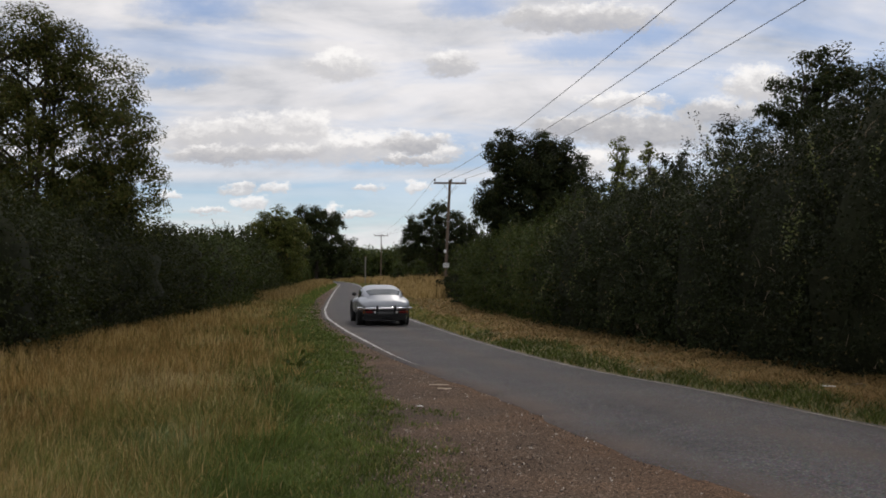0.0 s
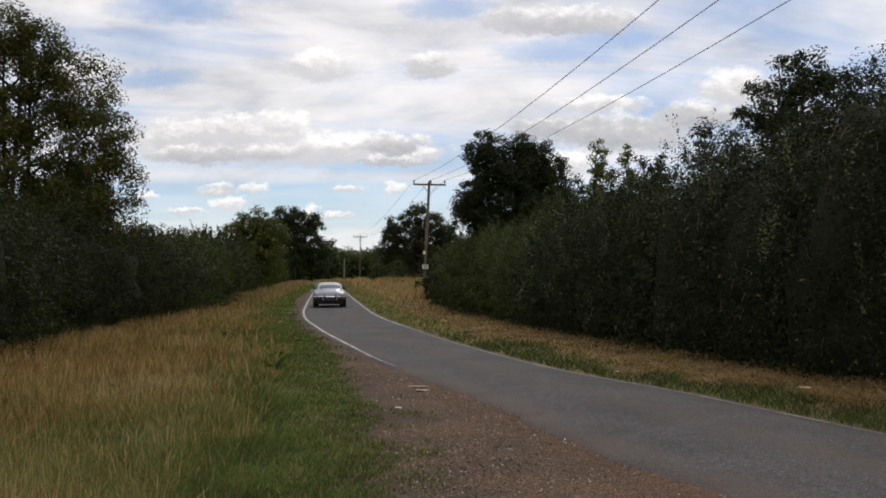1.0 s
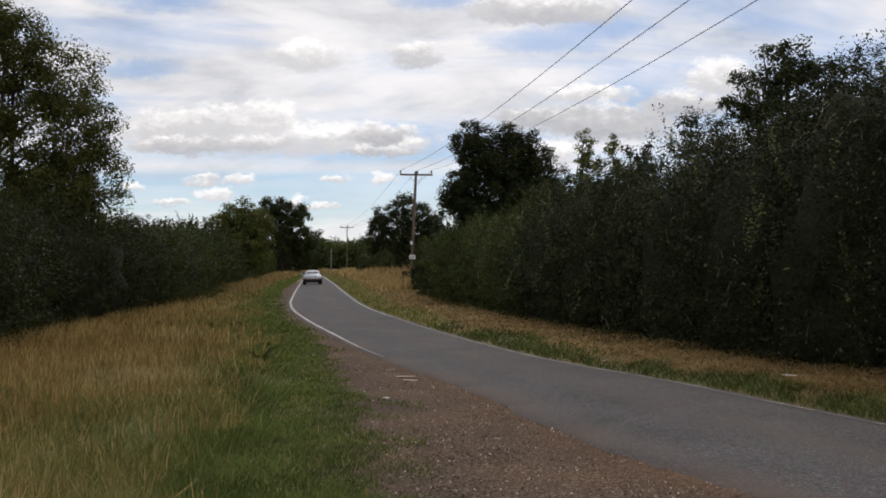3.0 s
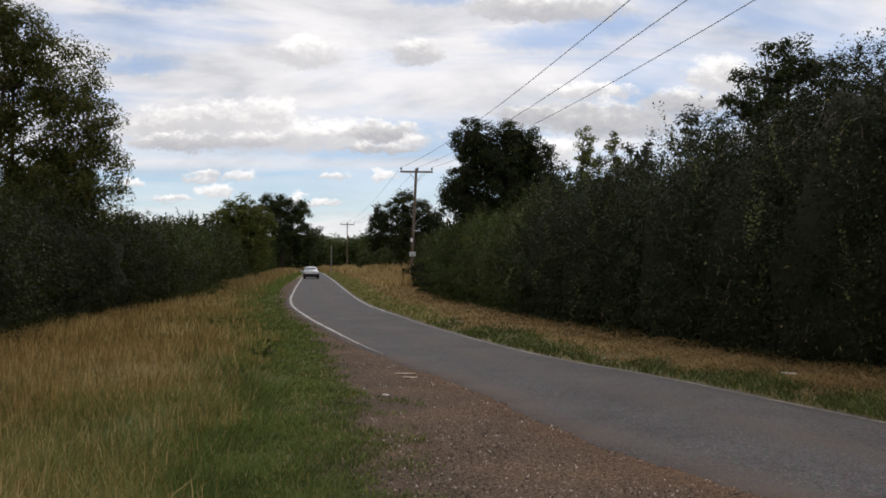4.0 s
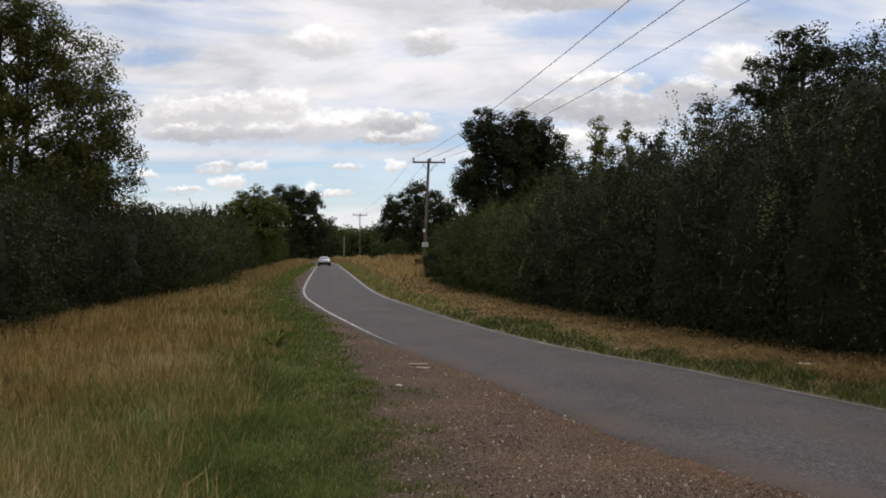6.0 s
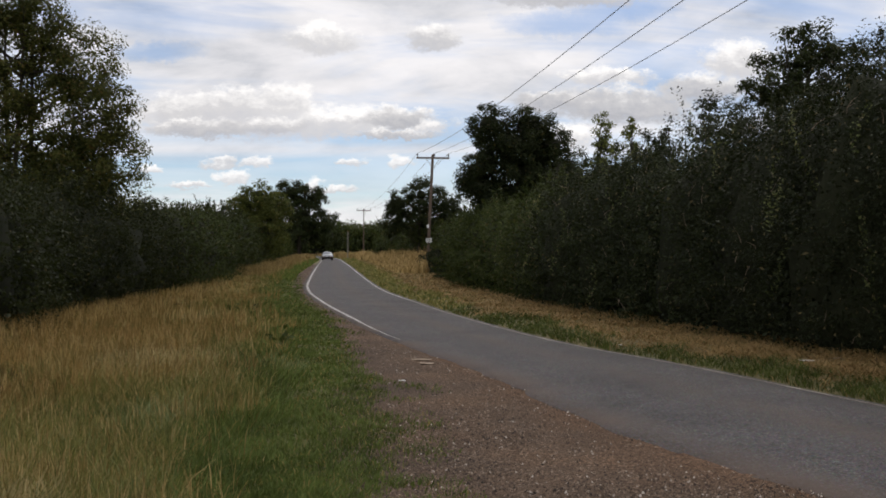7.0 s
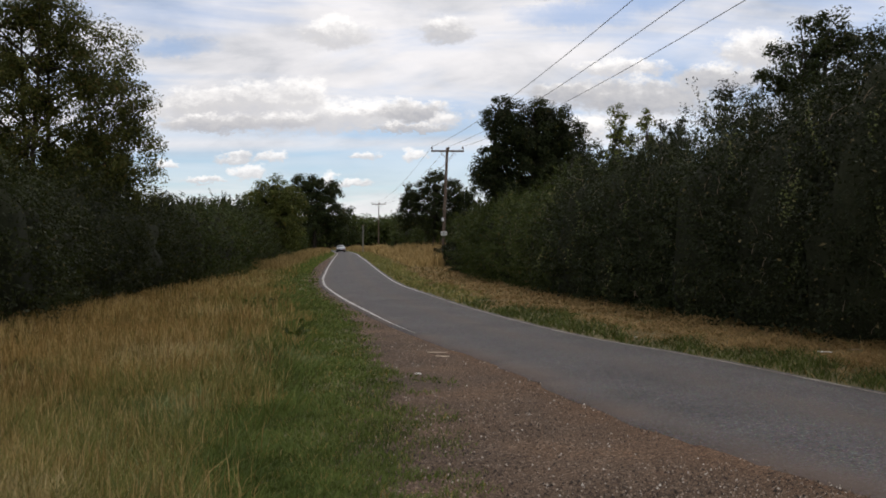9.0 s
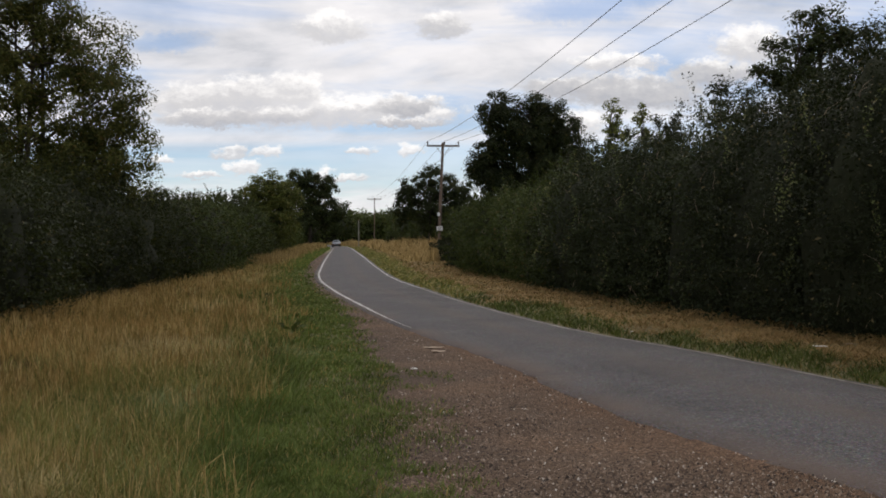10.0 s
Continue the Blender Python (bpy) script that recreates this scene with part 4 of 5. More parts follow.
def build_trees():
    tree("ash_tree", -12.4, 28.0, 10.2,
         [(-0.4, 0, 8.7, 1.2, 1.4, 1.2), (0.9, 0, 8.2, 1.0, 1.2, 1.1), (2.3, 0, 7.0, 1.1, 1.3, 1.2), (-2.0, 0, 7.6, 1.5, 1.6, 1.7), (0.5, 0, 6.6, 1.7, 1.7, 1.5), (2.5, -0.2, 5.5, 1.35, 1.4, 1.3),
          (2.75, 0, 4.1, 1.3, 1.4, 1.3), (0.6, 0, 4.3, 1.9, 1.8, 1.5), (1.6, 0, 3.6, 1.6, 1.6, 1.2), (-2.2, 0, 4.8, 1.9, 1.9, 1.7), (-3.6, 0, 8.1, 1.4, 1.4, 1.8), (2.0, 0, 2.9, 1.8, 1.5, 1.0)],
         680, 165, 0.10, 0.47, M["leaf_ash"], "tall airy ash tree with several stems behind the hedge", 31, 0.22, 4, 0.50, 0.10, 0.52, 1.0)
    tree("oak_tree", 4.0, 40.5, 8.2,
         [(-1.2, 0, 7.1, 0.95, 1.2, 0.85), (0.55, 0, 7.15, 1.1, 1.2, 0.85), (1.45, 0, 6.0, 1.05, 1.3, 1.1), (-0.2, 0, 6.2, 1.6, 1.5, 1.1), (-1.3, 0, 5.5, 1.0, 1.2, 1.1), (-1.8, 0, 5.0, 0.8, 1.0, 0.9), (0.7, 0, 4.9, 1.8, 1.7, 1.3), (-1.55, 0, 4.3, 1.1, 1.1, 0.9), (1.9, 0, 4.6, 0.9, 1.2, 1.0), (0.0, 0, 3.8, 2.0, 1.6, 1.0)],
         760, 88, 0.112, 0.34, M["leaf_oak"], "dense dark oak tree rising out of the hedge", 32, 0.2, 1, 0.55, 0.12, heart=0.46)
    tree("hedgerow_tree", 9.1, 22.0, 7.3,
         [(0.0, 0, 6.45, 0.75, 0.8, 0.65), (-0.75, 0, 5.9, 0.65, 0.8, 0.6), (0.75, 0, 6.05, 0.7, 0.8, 0.6), (-1.15, 0, 5.35, 0.5, 0.7, 0.4), (0.1, 0, 5.2, 1.3, 1.0, 0.6), (1.9, 0, 5.75, 0.75, 0.9, 0.85), (2.4, 0, 4.8, 1.0, 1.2, 1.0), (0.2, 0, 4.2, 1.6, 1.2, 0.8)],
         300, 90, 0.10, 0.27, M["leaf_oak"], "open-crowned dark tree above the hedge, boughs showing", 33, 0.14, 2, 0.50, 0.35, spread=0.5)
    tree("field_maple_tree", -13.9, 77.0, 7.6,
         [(0.1, 0, 5.9, 1.5, 1.5, 1.5), (-1.0, 0, 5.2, 1.4, 1.5, 1.3), (1.2, 0, 5.3, 1.3, 1.5, 1.3), (-1.2, 0, 4.6, 1.6, 1.6, 1.6), (1.1, 0, 4.5, 1.7, 1.6, 1.6), (0.3, 0, 3.0, 2.6, 2.2, 2.0), (-1.8, 0, 2.6, 1.2, 1.5, 1.6)],
         380, 70, 0.19, 0.50, M["leaf_field"], "round yellow-green field maple in the meadow hedge", 34, 0.18, 1, 0.5, 0.15, heart=0.35)
    tree("oak_tree", -23.4, 172.0, 15.4,
         [(-1.0, 0, 12.0, 3.2, 3, 2.8), (2.4, 0, 11.2, 2.8, 3, 2.2), (-3.0, 0, 9.5, 3.0, 3, 3.2), (1.0, 0, 7.6, 4.2, 4, 3.4), (5.2, 0, 7.0, 2.4, 3, 1.9), (5.6, 0, 4.2, 2.8, 3, 2.6), (-1.0, 0, 4.2, 4.5, 4, 3.2)],
         380, 64, 0.42, 1.0, M["leaf_oak"], "broad dark oak where the lane turns away", 35, 0.4, 1, 0.4, 0.12, heart=0.3)
    tree("oak_tree", -0.7, 84.0, 8.5,
         [(0.3, 0, 6.6, 1.8, 1.8, 1.5), (-1.5, 0, 5.7, 1.5, 1.5, 1.5), (2.4, 0, 5.6, 1.7, 1.6, 1.7), (3.2, 0, 4.2, 1.6, 1.6, 1.6), (-2.1, 0, 4.0, 1.3, 1.5, 1.6), (0.8, 0, 4.0, 2.8, 2.2, 2.0)],
         400, 64, 0.20, 0.50, M["leaf_oak"], "dark spreading tree beyond the power pole", 36, 0.2, 1, 0.40, 0.2, heart=0.25)
    # thin saplings standing out of the hedge top
    for i, (x, y, h, s) in enumerate(((5.25, 27.5, 5.75, 0.42), (5.75, 25.5, 5.3, 0.38), (6.05, 25.2, 5.0, 0.40), (6.45, 25.0, 4.9, 0.35), (6.9, 22.6, 5.5, 0.42), (7.5, 22.3, 5.2, 0.5), (4.5, 31.0, 4.9, 0.45), (4.9, 29.0, 4.7, 0.45))):
        tree("sapling", x, y, h, [(0, 0, h - 0.6, s * 0.7, s * 0.7, 0.7), (0.1, 0, h - 1.4, s, s, 0.8), (-0.1, 0, h - 2.2, s * 1.2, s, 0.8)],
             80, 48, 0.085, 0.17, M["leaf_field"] if i < 2 else M["leaf_hedge"], "slender sapling shoot standing out of the hedge top", 40 + i, 0.03, 1, 0.4, 0.6, group="hedge saplings")


def build_distance():
    """Far hedges and woods that close the view down the lane and round about."""
    r = np.random.default_rng(77)

    def belt(pts, h, leaf, n, name, label, mat):
        p = np.array(pts, float)
        seg = np.linalg.norm(np.diff(p, axis=0), axis=1)
        s = r.uniform(0, seg.sum(), n)
        cs = np.concatenate([[0], np.cumsum(seg)])
        x, y = np.interp(s, cs, p[:, 0]), np.interp(s, cs, p[:, 1])
        hh = h * (0.75 + 0.25 * ripple(s, s * 0.3, 0.12, 1.0) + 0.12 * ripple(s, s, 0.5, 2.0))
        z = hh * r.random(n) ** 0.6
        q = np.stack([x + r.normal(size=n) * h * 0.25, y + r.normal(size=n) * h * 0.25, z], 1)
        per = 14
        # dense middle of the belt, its shade given by the dark core colour
        k = 60
        ss = np.linspace(0, seg.sum(), k)
        cx, cy = np.interp(ss, cs, p[:, 0]), np.interp(ss, cs, p[:, 1])
        ch = h * (0.75 + 0.25 * ripple(ss, ss * 0.3, 0.12, 1.0)) * 0.72
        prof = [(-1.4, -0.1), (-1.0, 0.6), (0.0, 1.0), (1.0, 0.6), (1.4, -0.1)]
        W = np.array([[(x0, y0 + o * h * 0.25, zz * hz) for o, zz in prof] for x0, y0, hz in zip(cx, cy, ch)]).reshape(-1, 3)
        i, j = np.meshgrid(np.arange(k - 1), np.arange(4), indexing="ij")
        wall = mesh_object(name, W, np.stack([i * 5 + j, i * 5 + j + 1, i * 5 + j + 6, i * 5 + j + 5], -1).reshape(-1, 4), M["inner_shade"], smooth=True)
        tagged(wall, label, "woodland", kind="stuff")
        V, f = clump_leaves(q, np.full(n, h * 0.16), np.tile([0, -0.6, 0.6], (n, 1)), per, leaf, r)
        mesh_object("foliage", V, f, mat, wall)

    # far hedge gets the lighter leaf: haze of the distance put into its colour
    belt([(-75, 215), (-40, 235), (-20, 225), (2, 205), (20, 190)], 9.0, 0.75, 3800, "far_hedge", "dark hedge across the field where the lane turns", M["leaf_bramble_and_haze"])
    belt([(-120, 330), (-50, 360), (0, 350), (60, 330)], 10.5, 1.4, 2400, "far_wood", "distant wooded skyline", M["leaf_oak"])
    belt([(60, 330), (130, 200), (120, 0), (60, -80), (-60, -90), (-120, 0), (-140, 180), (-120, 330)], 9.0, 2.2, 2600, "surrounding_woods", "tree line round the fields", M["leaf_oak"])


# ---- power line ----
POLE_A, POLE_B, POLE_0, ARM = (0.10, 69.0), (-10.9, 163.0), (10.5, -17.0), 8.55


def power_pole(x, y, lean, turn, sign):
    root = new("power_pole")
    root.matrix_basis = pose(x, y, 0, 0, 0, turn)
    tagged(root, "weathered wooden power pole with a crossarm and three insulators", "power pole", "power poles")
    t = np.linspace(0, 1, 8)
    V, f = tube_arrays([(np.stack([lean * t, 0 * t, -0.4 + (ARM + 0.5) * t], 1), (0.125 if sign else 0.10) - 0.03 * t)], 12)
    mesh_object("pole", V, f, M["pole_wood"], root, smooth=True)
    bm = bmesh.new()
    box(bm, (lean, -0.13, ARM - 0.16), (2.45, 0.10, 0.13), bevel=0.012)
    part("crossarm", bm, M["pole_wood"], root)
    for dx in (-1.15, 0.1, 1.15):
        bm = bmesh.new()
        for z, ra, rb, hh in ((0.02, 0.025, 0.025, 0.14), (0.10, 0.075, 0.06, 0.06), (0.17, 0.065, 0.045, 0.08)):
            bmesh.ops.create_cone(bm, cap_ends=True, segments=10, radius1=ra, radius2=rb, depth=hh, matrix=Matrix.Translation((lean + dx, -0.13, ARM - 0.06 + z)))
        part("insulator", bm, M["ceramic"], root, "dark brown ceramic insulator")
    for s in (-1, 1):
        bm = bmesh.new()
        box(bm, (0, 0, 0), (0.035, 0.02, 0.9), Matrix.Translation((lean + s * 0.30, -0.11, ARM - 0.50)) @ pose(0, 0, 0, 0, s * 38, 0))
        part("brace", bm, M["steel"], root)
    if sign:
        bm = bmesh.new()
        box(bm, (lean * 0.28, -0.20, 2.28), (0.45, 0.02, 0.32), bevel=0.006)
        plate = part("sign_plate", bm, M["sign_white"], root, "white rectangular notice plate")
        for z, wd in ((2.37, 0.34), (2.30, 0.38), (2.23, 0.30), (2.17, 0.22)):
            bm = bmesh.new()
            box(bm, (lean * 0.28, -0.2135, z), (wd, 0.003, 0.022))
            part("writing_bar", bm, M["ink"], plate)
        bm = bmesh.new()
        box(bm, (lean * 0.4 - 0.12, -0.17, 3.32), (0.17, 0.06, 0.24), bevel=0.01)
        part("marker_plate", bm, M["sign_white"], root, "small pale marker plate")
    return root


def build_power_line():
    power_pole(*POLE_A, 0.42, 6, True)
    power_pole(*POLE_B, 0.05, 6, False)
    power_pole(*POLE_0, 0.05, 8, False)
    for dx, far in ((-1.15, -1.53), (0.1, -0.28), (1.15, 1.53)):
        pts = []
        for (x0, y0), (x1, y1), sag, l0, l1 in ((POLE_0, POLE_A, 1.36, 0.05 + far - dx, 0.42), (POLE_A, POLE_B, 1.1, 0.42, 0.05)):
            t = np.linspace(0, 1, 25)[(1 if pts else 0):]
            for k in t:
                pts.append((x0 + (x1 - x0) * k + dx + l0 + (l1 - l0) * k, y0 + (y1 - y0) * k - 0.13, ARM + 0.17 - 4 * sag * k * (1 - k)))
        V, f = tube_arrays([(np.array(pts), np.full(len(pts), 0.0105))], 6)
        tagged(mesh_object("overhead_wire", V, f, M["wire"], smooth=True), "thin dark overhead power wire strung between the poles", "wire", "overhead wires")
    root = new("field_post")
    root.location = (-12.4, 148.0, 0)
    tagged(root, "pale bare wooden post standing before the far hedge", "post")
    t = np.linspace(0, 1, 5)
    V, f = tube_arrays([(np.stack([0.03 * t, 0 * t, -0.2 + 4.5 * t], 1), np.full(5, 0.09))], 10)
    mesh_object("shaft", V, f, M["post_wood"], root, smooth=True)
    bm = bmesh.new()
    bmesh.ops.create_cone(bm, cap_ends=True, segments=10, radius1=0.11, radius2=0.04, depth=0.10, matrix=Matrix.Translation((0.03, 0, 4.33)))
    part("cap", bm, M["post_wood"], root)


# ---- weeds in the meadow ----
def dock_weed(x, y, h, seed):
    """A dock plant: a few upright stems with broad dark leaves."""
    r = np.random.default_rng(seed)
    root = new("dock_weed")
    root.location = (x, y, -0.02)
    tagged(root, "dark green broad-leaved dock weed in the meadow grass", "weed", "meadow weeds")
    for k in range(4):
        a = r.uniform(0, 6.28)
        tip = np.array([np.cos(a) * h * 0.35, np.sin(a) * h * 0.35, h * r.uniform(0.7, 1.0)])
        t = np.linspace(0, 1, 5)[:, None]
        V, f = tube_arrays([(tip * t, np.linspace(0.006, 0.003, 5))], 5)
        mesh_object("stem", V, f, M["verge_green"], root)
        for q in (0.35, 0.55, 0.75, 1.0):
            V, f = leaf_arrays((tip * q + r.normal(size=3) * 0.03)[None], np.array([[r.normal() * 0.6, r.normal() * 0.6, 0.8]]), np.array([r.uniform(0.12, 0.20)]), r, 0.4)
            mesh_object("leaf", V, f, M["verge_green"], root)


def build_weeds():
    for i, (x, y, h) in enumerate(((-2.35, 14.9, 0.36), (-2.15, 14.4, 0.30), (-4.3, 21.0, 0.40), (-4.0, 21.6, 0.34))):
        dock_weed(x, y, h, 900 + i)


# ---- litter ----
def litter(name, x, y, z, sx, sy, turn, mat, label, seed):
    r = random.Random(seed)
    bm = bmesh.new()
    bmesh.ops.create_grid(bm, x_segments=4, y_segments=3, size=0.5)
    for v in bm.verts:
        v.co = (v.co.x * sx, v.co.y * sy, r.uniform(0, 0.12) * min(sx, sy) + 0.003)
    g = bmesh.ops.extrude_face_region(bm, geom=bm.faces[:])
    for v in g["geom"]:
        if isinstance(v, bmesh.types.BMVert):
            v.co.z += 0.005
    ob = part(name, bm, mat)
    ob.matrix_basis = pose(x, y, z, 0, 0, turn)
    tagged(ob, label, "litter")


def build_litter():
    litter("crumpled_paper", -0.28, 11.2, 0.012, 0.075, 0.065, 20, M["litter"], "small white crumpled paper on the gravel", 1)
    litter("flat_card", 0.02, 12.85, 0.015, 0.19, 0.10, 15, M["litter_tan"], "pale torn card lying on the gravel", 2)
    litter("flat_card", -0.06, 13.3, 0.015, 0.27, 0.09, -4, M["litter_tan"], "tan cardboard strip trodden into the gravel", 3)
    litter("plastic_wrapper", 4.86, 11.75, 0.185, 0.17, 0.06, -12, M["litter"], "white plastic wrapper on the mown verge", 4)
    litter("plastic_wrapper", 5.35, 12.0, 0.185, 0.12, 0.05, 10, M["litter_tan"], "dull scrap of wrapper on the mown verge", 5)
    litter("paper_scrap", 3.02, 14.35, 0.12, 0.045, 0.035, 0, M["litter"], "white paper scrap at the verge edge", 6)


# ---- the car ----
def car_materials():
    m, n = material("silver_grey_paint")
    co = n.add("ShaderNodeTexCoord", 3)
    c = n.ramp(n.noise(co, 3.0, 4.0), [(0.3, (0.29, 0.305, 0.33)), (0.7, (0.34, 0.355, 0.38))])
    M["paint"] = finish(m, n, n.add("ShaderNodeBsdfPrincipled", 0, (), Base_Color=c, Metallic=0.35, Roughness=0.40, Coat_Weight=0.5, Coat_Roughness=0.16))
    M["chrome"] = simple("chrome", (0.90, 0.90, 0.90), 0.22, 1.0, vary=0.04)
    M["rubber"] = simple("tyre_rubber", (0.022, 0.022, 0.022), 0.85, vary=0.3)
    M["trim"] = simple("black_trim", (0.02, 0.02, 0.02), 0.6, vary=0.2)
    M["red_lens"] = simple("red_lamp_lens", (0.16, 0.012, 0.010), 0.2, vary=0.1)
    M["amber_lens"] = simple("amber_lamp_lens", (0.22, 0.07, 0.015), 0.2, vary=0.1)
    m, n = material("car_glass")
    M["glass"] = finish(m, n, n.add("ShaderNodeBsdfPrincipled", 0, (), Base_Color=(0.10, 0.115, 0.12, 1), Roughness=0.05, Transmission_Weight=0.35, IOR=1.5))
    M["cabin"] = simple("dark_leather", (0.03, 0.026, 0.024), 0.7, vary=0.2)


BODY = np.array([  # y, half width, low, high
    (-2.26, 0.64, 0.50, 0.66), (-2.20, 0.71, 0.47, 0.75), (-2.02, 0.75, 0.43, 0.83), (-1.70, 0.78, 0.36, 0.90), (-1.25, 0.80, 0.30, 0.94),
    (-0.80, 0.80, 0.22, 0.92), (-0.20, 0.79, 0.20, 0.88), (0.50, 0.78, 0.20, 0.86), (1.00, 0.77, 0.22, 0.88), (1.40, 0.75, 0.26, 0.86),
    (1.80, 0.68, 0.32, 0.78), (2.05, 0.55, 0.38, 0.70), (2.20, 0.36, 0.44, 0.62), (2.24, 0.12, 0.50, 0.56)])
ROOF = np.array([  # y, half width, top
    (-2.10, 0.50, 0.80), (-1.75, 0.58, 0.965), (-1.35, 0.635, 1.105), (-0.95, 0.66, 1.195), (-0.50, 0.665, 1.235), (-0.05, 0.655, 1.230),
    (0.25, 0.640, 1.170), (0.50, 0.615, 1.040), (0.72, 0.580, 0.88)])


def body_point(y, a, grow=0.0):
    w, lo, hi = (np.interp(y, BODY[:, 0], BODY[:, k]) for k in (1, 2, 3))
    c, s = math.cos(a), math.sin(a)
    e = 0.62
    return ((w + grow) * math.copysign(abs(c) ** e, c), y, (lo + hi) / 2 + ((hi - lo) / 2 + grow) * math.copysign(abs(s) ** e, s))


def roof_point(y, a, grow=0.0):
    w, top = np.interp(y, ROOF[:, 0], ROOF[:, 1]), np.interp(y, ROOF[:, 0], ROOF[:, 2])
    c, s = math.cos(a), math.sin(a)
    e = 0.56
    return ((w + grow) * math.copysign(abs(c) ** e, c), y, 0.70 + (top - 0.70 + grow) * abs(s) ** e)


def sheet(point, ys, angles, grow=0.0, closed=False):
    bm = bmesh.new()
    rows = [[bm.verts.new(point(y, a, grow)) for a in angles] for y in ys]
    for p, q in zip(rows, rows[1:]):
        k = len(angles)
        for j in range(k if closed else k - 1):
            bm.faces.new((p[j], p[(j + 1) % k], q[(j + 1) % k], q[j]))
    if closed:
        bm.faces.new(rows[0])
        bm.faces.new(rows[-1][::-1])
    return bm


def patch(point, y0, y1, a0, a1, grow=0.006, thick=0.004, n=10, squeeze=0.0):
    """A panel lying on a curved surface, with thickness; squeeze narrows it toward its y0 end."""
    bm = bmesh.new()
    layers = []
    for g in (grow, grow - thick):
        rows = []
        for i in range(n + 1):
            y = y0 + (y1 - y0) * i / n
            mid, half = (a0 + a1) / 2, (a1 - a0) / 2 * (1 - squeeze * (1 - i / n) ** 2)
            rows.append([bm.verts.new(point(y, mid + half * (2 * j / n - 1), g)) for j in range(n + 1)])
        layers.append(rows)
    A, B = layers
    for i in range(n):
        for j in range(n):
            bm.faces.new((A[i][j], A[i][j + 1], A[i + 1][j + 1], A[i + 1][j]))
            bm.faces.new((B[i][j], B[i + 1][j], B[i + 1][j + 1], B[i][j + 1]))
        bm.faces.new((A[i][0], A[i + 1][0], B[i + 1][0], B[i][0]))
        bm.faces.new((A[i][n], B[i][n], B[i + 1][n], A[i + 1][n]))
        bm.faces.new((A[0][i], B[0][i], B[0][i + 1], A[0][i + 1]))
        bm.faces.new((A[n][i], A[n][i + 1], B[n][i + 1], B[n][i]))
    return bm


def lathe(profile, seg=24):
    """Rings about the x axis: (x, radius) pairs."""
    bm = bmesh.new()
    rows = [[bm.verts.new((x, r * math.cos(2 * math.pi * k / seg), r * math.sin(2 * math.pi * k / seg))) for k in range(seg)] for x, r in profile]
    for p, q in zip(rows, rows[1:]):
        for k in range(seg):
            bm.faces.new((p[k], p[(k + 1) % seg], q[(k + 1) % seg], q[k]))
    return bm


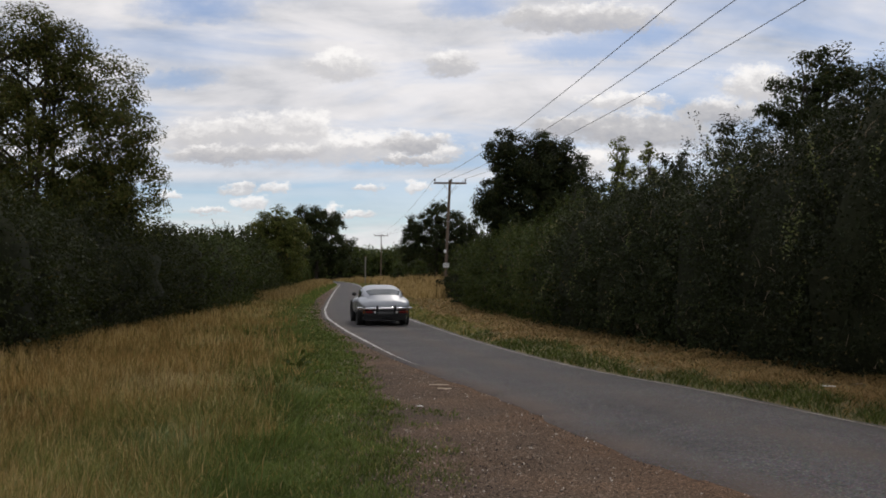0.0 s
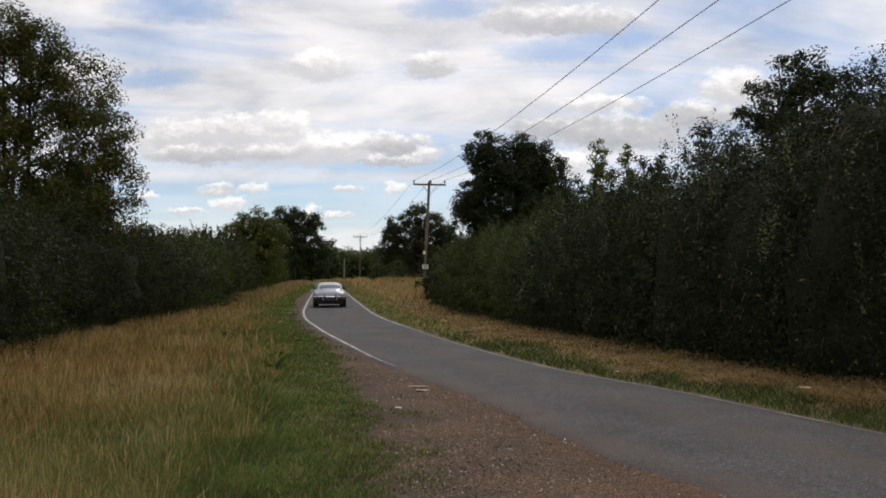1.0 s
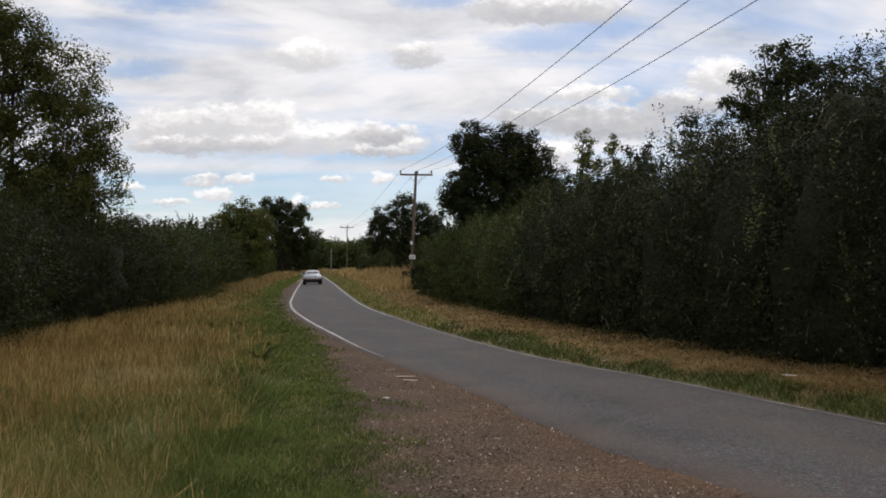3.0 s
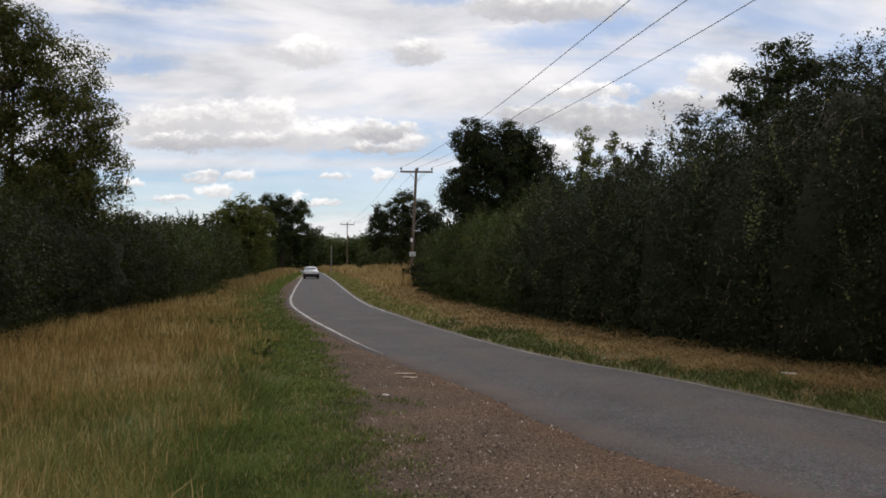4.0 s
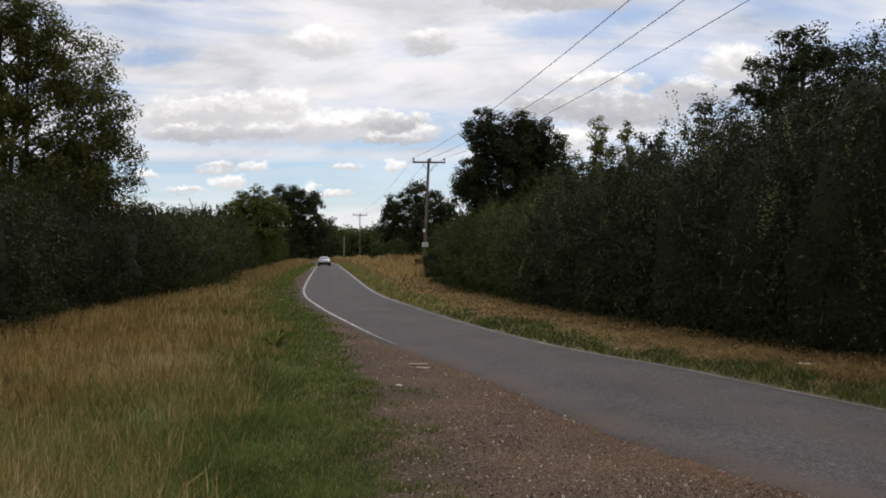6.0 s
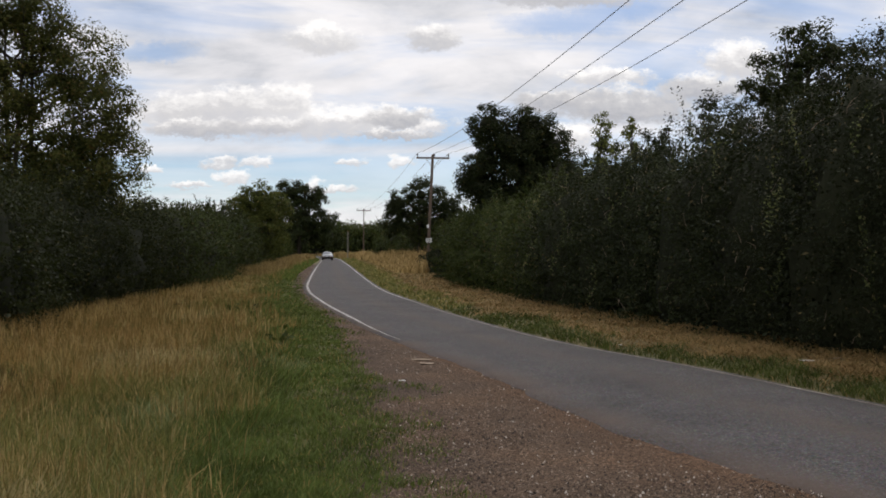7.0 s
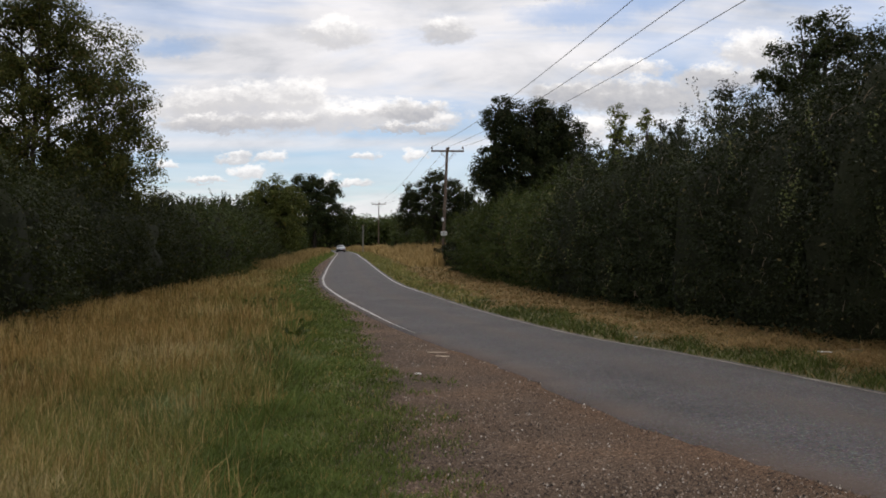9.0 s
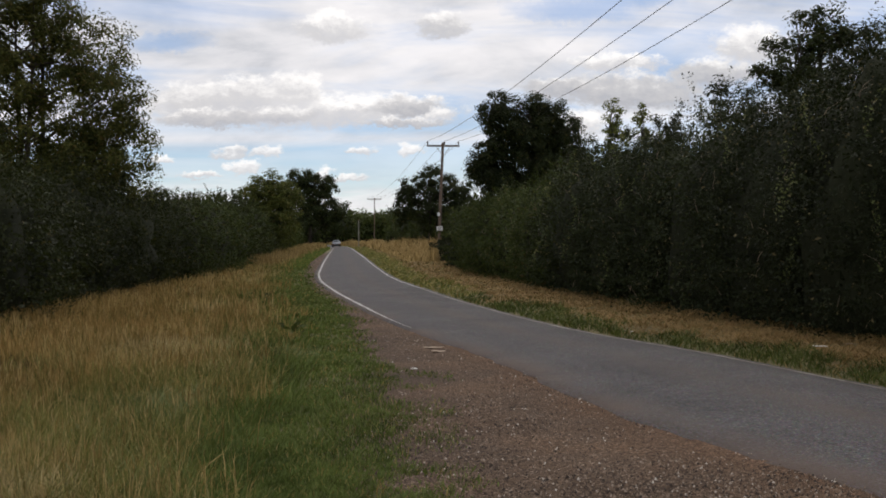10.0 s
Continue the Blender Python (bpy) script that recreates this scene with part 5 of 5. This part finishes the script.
def build_car():
    car_materials()
    car = new("car")
    tagged(car, "silver-grey vintage fastback coupe with chrome bumper driving away", "car")
    ang = [2 * math.pi * k / 40 for k in range(40)]
    ys = np.concatenate([[-2.26, -2.24, -2.20], np.linspace(-2.12, 2.10, 40), [2.18, 2.22, 2.24]])
    body = part("body", sheet(body_point, ys, ang, closed=True), M["paint"], car, smooth=True)
    rys = np.linspace(-2.10, 0.72, 30)
    part("roof", sheet(roof_point, rys, [math.pi * k / 30 for k in range(31)]), M["paint"], car, smooth=True)
    part("rear_window", patch(roof_point, -1.78, -1.28, math.radians(47), math.radians(133), squeeze=0.10), M["glass"], car, "curved rear hatch window", smooth=True)
    part("windscreen", patch(roof_point, 0.27, 0.66, math.radians(22), math.radians(158)), M["glass"], car, smooth=True)
    for s, (a0, a1) in ((1, (7, 42)), (-1, (138, 173))):
        part("side_window", patch(roof_point, -0.42, 0.25, math.radians(a0), math.radians(a1)), M["glass"], car, smooth=True)
        part("quarter_window", patch(roof_point, -1.05, -0.48, math.radians(a0), math.radians(a1), squeeze=0.5 if s > 0 else 0.5), M["glass"], car, smooth=True)
    # chrome rear bumper, wrapped round the tail, with two overriders
    t = np.linspace(-1, 1, 25)
    p = np.stack([0.80 * np.sin(t * 1.45) / math.sin(1.45), -2.34 + 0.34 * (1 - np.cos(t * 1.45)), 0.545 + 0 * t], 1)
    V, f = tube_arrays([(p, np.full(25, 0.040))], 10)
    bumper = mesh_object("rear_bumper", V, f, M["chrome"], car, "chrome wrap-round bumper", smooth=True)
    for s in (-1, 1):
        bm = bmesh.new()
        box(bm, (s * 0.27, -2.37, 0.545), (0.07, 0.09, 0.19), bevel=0.022)
        part("overrider", bm, M["trim"], bumper, "black-faced bumper overrider")
    t = np.linspace(-1, 1, 15)
    p = np.stack([0.62 * t, 2.20 - 0.42 * t ** 2, 0.55 + 0 * t], 1)
    V, f = tube_arrays([(p, np.full(15, 0.035))], 8)
    mesh_object("front_bumper", V, f, M["chrome"], car, smooth=True)
    for s in (-1, 1):
        bm = bmesh.new()
        box(bm, (s * 0.50, -2.22, 0.435), (0.22, 0.14, 0.075), bevel=0.02)
        lamp = part("tail_lamp", bm, M["red_lens"], car, "red tail lamp below the bumper")
        bm = bmesh.new()
        box(bm, (s * 0.655, -2.17, 0.435), (0.06, 0.14, 0.09), bevel=0.015)
        part("indicator", bm, M["amber_lens"], lamp)
        bm = bmesh.new()
        box(bm, (s * 0.33, -2.25, 0.435), (0.06, 0.09, 0.075), bevel=0.015)
        part("reversing_lamp", bm, M["sign_white"], lamp)
        V, f = tube_arrays([(np.array([(s * 0.07, -1.7, 0.25), (s * 0.07, -2.1, 0.25), (s * 0.08, -2.38, 0.27)]), np.array([0.03, 0.03, 0.034]))], 10)
        mesh_object("exhaust_pipe", V, f, M["chrome"], car, "bright exhaust tailpipe", smooth=True)
        bm = bmesh.new()
        bmesh.ops.create_uvsphere(bm, u_segments=12, v_segments=8, radius=1.0, matrix=Matrix.Translation((s * 0.76, 0.30, 0.93)) @ Matrix.Diagonal((0.075, 0.05, 0.06, 1)))
        mirror = part("door_mirror", bm, M["trim"], car, smooth=True)
        V, f = tube_arrays([(np.array([(s * 0.70, 0.30, 0.80), (s * 0.73, 0.30, 0.87), (s * 0.76, 0.30, 0.92)]), np.full(3, 0.014))], 6)
        mesh_object("mirror_stalk", V, f, M["chrome"], mirror)
        bm = bmesh.new()
        box(bm, (s * 0.837, -0.35, 0.74), (0.02, 0.12, 0.02), bevel=0.006)
        part("door_handle", bm, M["chrome"], car)
        bm = bmesh.new()
        bmesh.ops.create_uvsphere(bm, u_segments=12, v_segments=8, radius=0.085, matrix=Matrix.Translation((s * 0.58, 1.93, 0.66)))
        part("headlamp", bm, M["sign_white"], car, smooth=True)
    bm = bmesh.new()
    box(bm, (0, -2.275, 0.42), (0.48, 0.03, 0.12), bevel=0.006)
    plate = part("number_plate", bm, M["ink"], car, "dark number plate below the bumper")
    for k in range(6):
        bm = bmesh.new()
        box(bm, (-0.19 + 0.076 * k, -2.293, 0.42), (0.045, 0.004, 0.07))
        part("writing_bar", bm, M["wire"], plate)
    bm = bmesh.new()
    box(bm, (0, -0.3, 0.24), (1.30, 3.6, 0.12), bevel=0.03)
    box(bm, (0, -1.25, 0.28), (1.1, 0.12, 0.12))
    # black block below the bumper: the painted tail's shade and road reflection as colour
    box(bm, (0, -2.02, 0.40), (1.34, 0.40, 0.22), bevel=0.05)
    part("underbody", bm, M["trim"], car)
    for s in (-1, 1):
        bm = bmesh.new()
        box(bm, (s * 0.30, -0.25, 0.72), (0.46, 0.14, 0.50), bevel=0.05)
        part("seat", bm, M["cabin"], car)
    wheels = []
    for sx in (-1, 1):
        for wy in (-1.22, 1.22):
            bm = lathe([(-0.085, 0.22), (-0.095, 0.29), (-0.075, 0.325), (0, 0.33), (0.075, 0.325), (0.095, 0.29), (0.085, 0.22)])
            wheel = new("wheel")
            wheel.parent = car
            base = pose(sx * 0.635, wy, 0.33)
            wheel.matrix_basis = base
            part("tyre", bm, M["rubber"], wheel, smooth=True)
            part("rim", lathe([(-0.07, 0.22), (0.0, 0.21), (sx * 0.05, 0.20), (sx * 0.03, 0.08), (sx * 0.07, 0.05), (sx * 0.08, 0.001)]), M["chrome"], wheel, "wire-spoked bright wheel rim", smooth=True)
            wheels.append((wheel, sx * 0.635, wy))
            bm = lathe([(sx * 0.10, 0.36), (sx * 0.165, 0.375), (sx * 0.170, 0.35), (sx * 0.10, 0.33)], 28)
            arch = part("wheel_arch", bm, M["trim"], car, smooth=True)
            arch.location = (sx * 0.635, wy, 0.36)
    return car, wheels


build_ground()
build_lane()
build_grass()
build_stones()
build_right_hedge()
build_left_hedge()
build_far_bushes()
build_trees()
build_distance()
build_power_line()
build_weeds()
build_litter()
the_car, car_wheels = build_car()

# where the car is: seconds, x, y
DRIVE = [(0, -2.10, 30.2), (0.5, -3.47, 38.2), (1, -4.72, 47.4), (1.5, -5.72, 57.2), (2, -6.85, 66.6), (2.5, -7.65, 74.8), (3.0, -8.5, 82.0), (3.5, -9.35, 88.9),
         (4, -10.0, 95.0), (4.5, -10.7, 101.0), (5, -11.25, 107.0), (5.5, -11.9, 113.8), (6.0, -12.7, 121.0), (6.5, -13.5, 128.0), (7, -14.3, 135.5),
         (7.5, -15.15, 142.7), (8, -15.9, 149.8), (8.5, -16.75, 156.0), (9, -17.35, 161.2), (9.5, -17.85, 165.5), (10, -18.2, 168.8)]


def motions():
    d = np.array(DRIVE)
    rows = []
    for i, (t, x, y) in enumerate(DRIVE):
        a, b = d[max(0, i - 1)], d[min(len(d) - 1, i + 1)]
        if i == 0:
            a, b = d[0], d[1]
        heading = math.degrees(math.atan2(-(b[1] - a[1]), b[2] - a[2]))
        rows.append((t, pose(x, y, 0.035, 0, 0, heading)))
    walk(the_car, rows)
    # wheels roll with the way gone, row by row
    ts = np.arange(0, 10.001, 1 / FPS)
    way = np.concatenate([[0], np.cumsum(np.hypot(np.diff(np.interp(ts, d[:, 0], d[:, 1])), np.diff(np.interp(ts, d[:, 0], d[:, 2]))))])
    step = np.minimum(np.degrees(np.diff(way) / 0.33), 84.0)
    turn = np.concatenate([[0], np.cumsum(step)])
    for wheel, wx, wy in car_wheels:
        walk(wheel, [(float(t), pose(wx, wy, 0.33, -float(a) % 360.0)) for t, a in zip(ts, turn)])


motions()
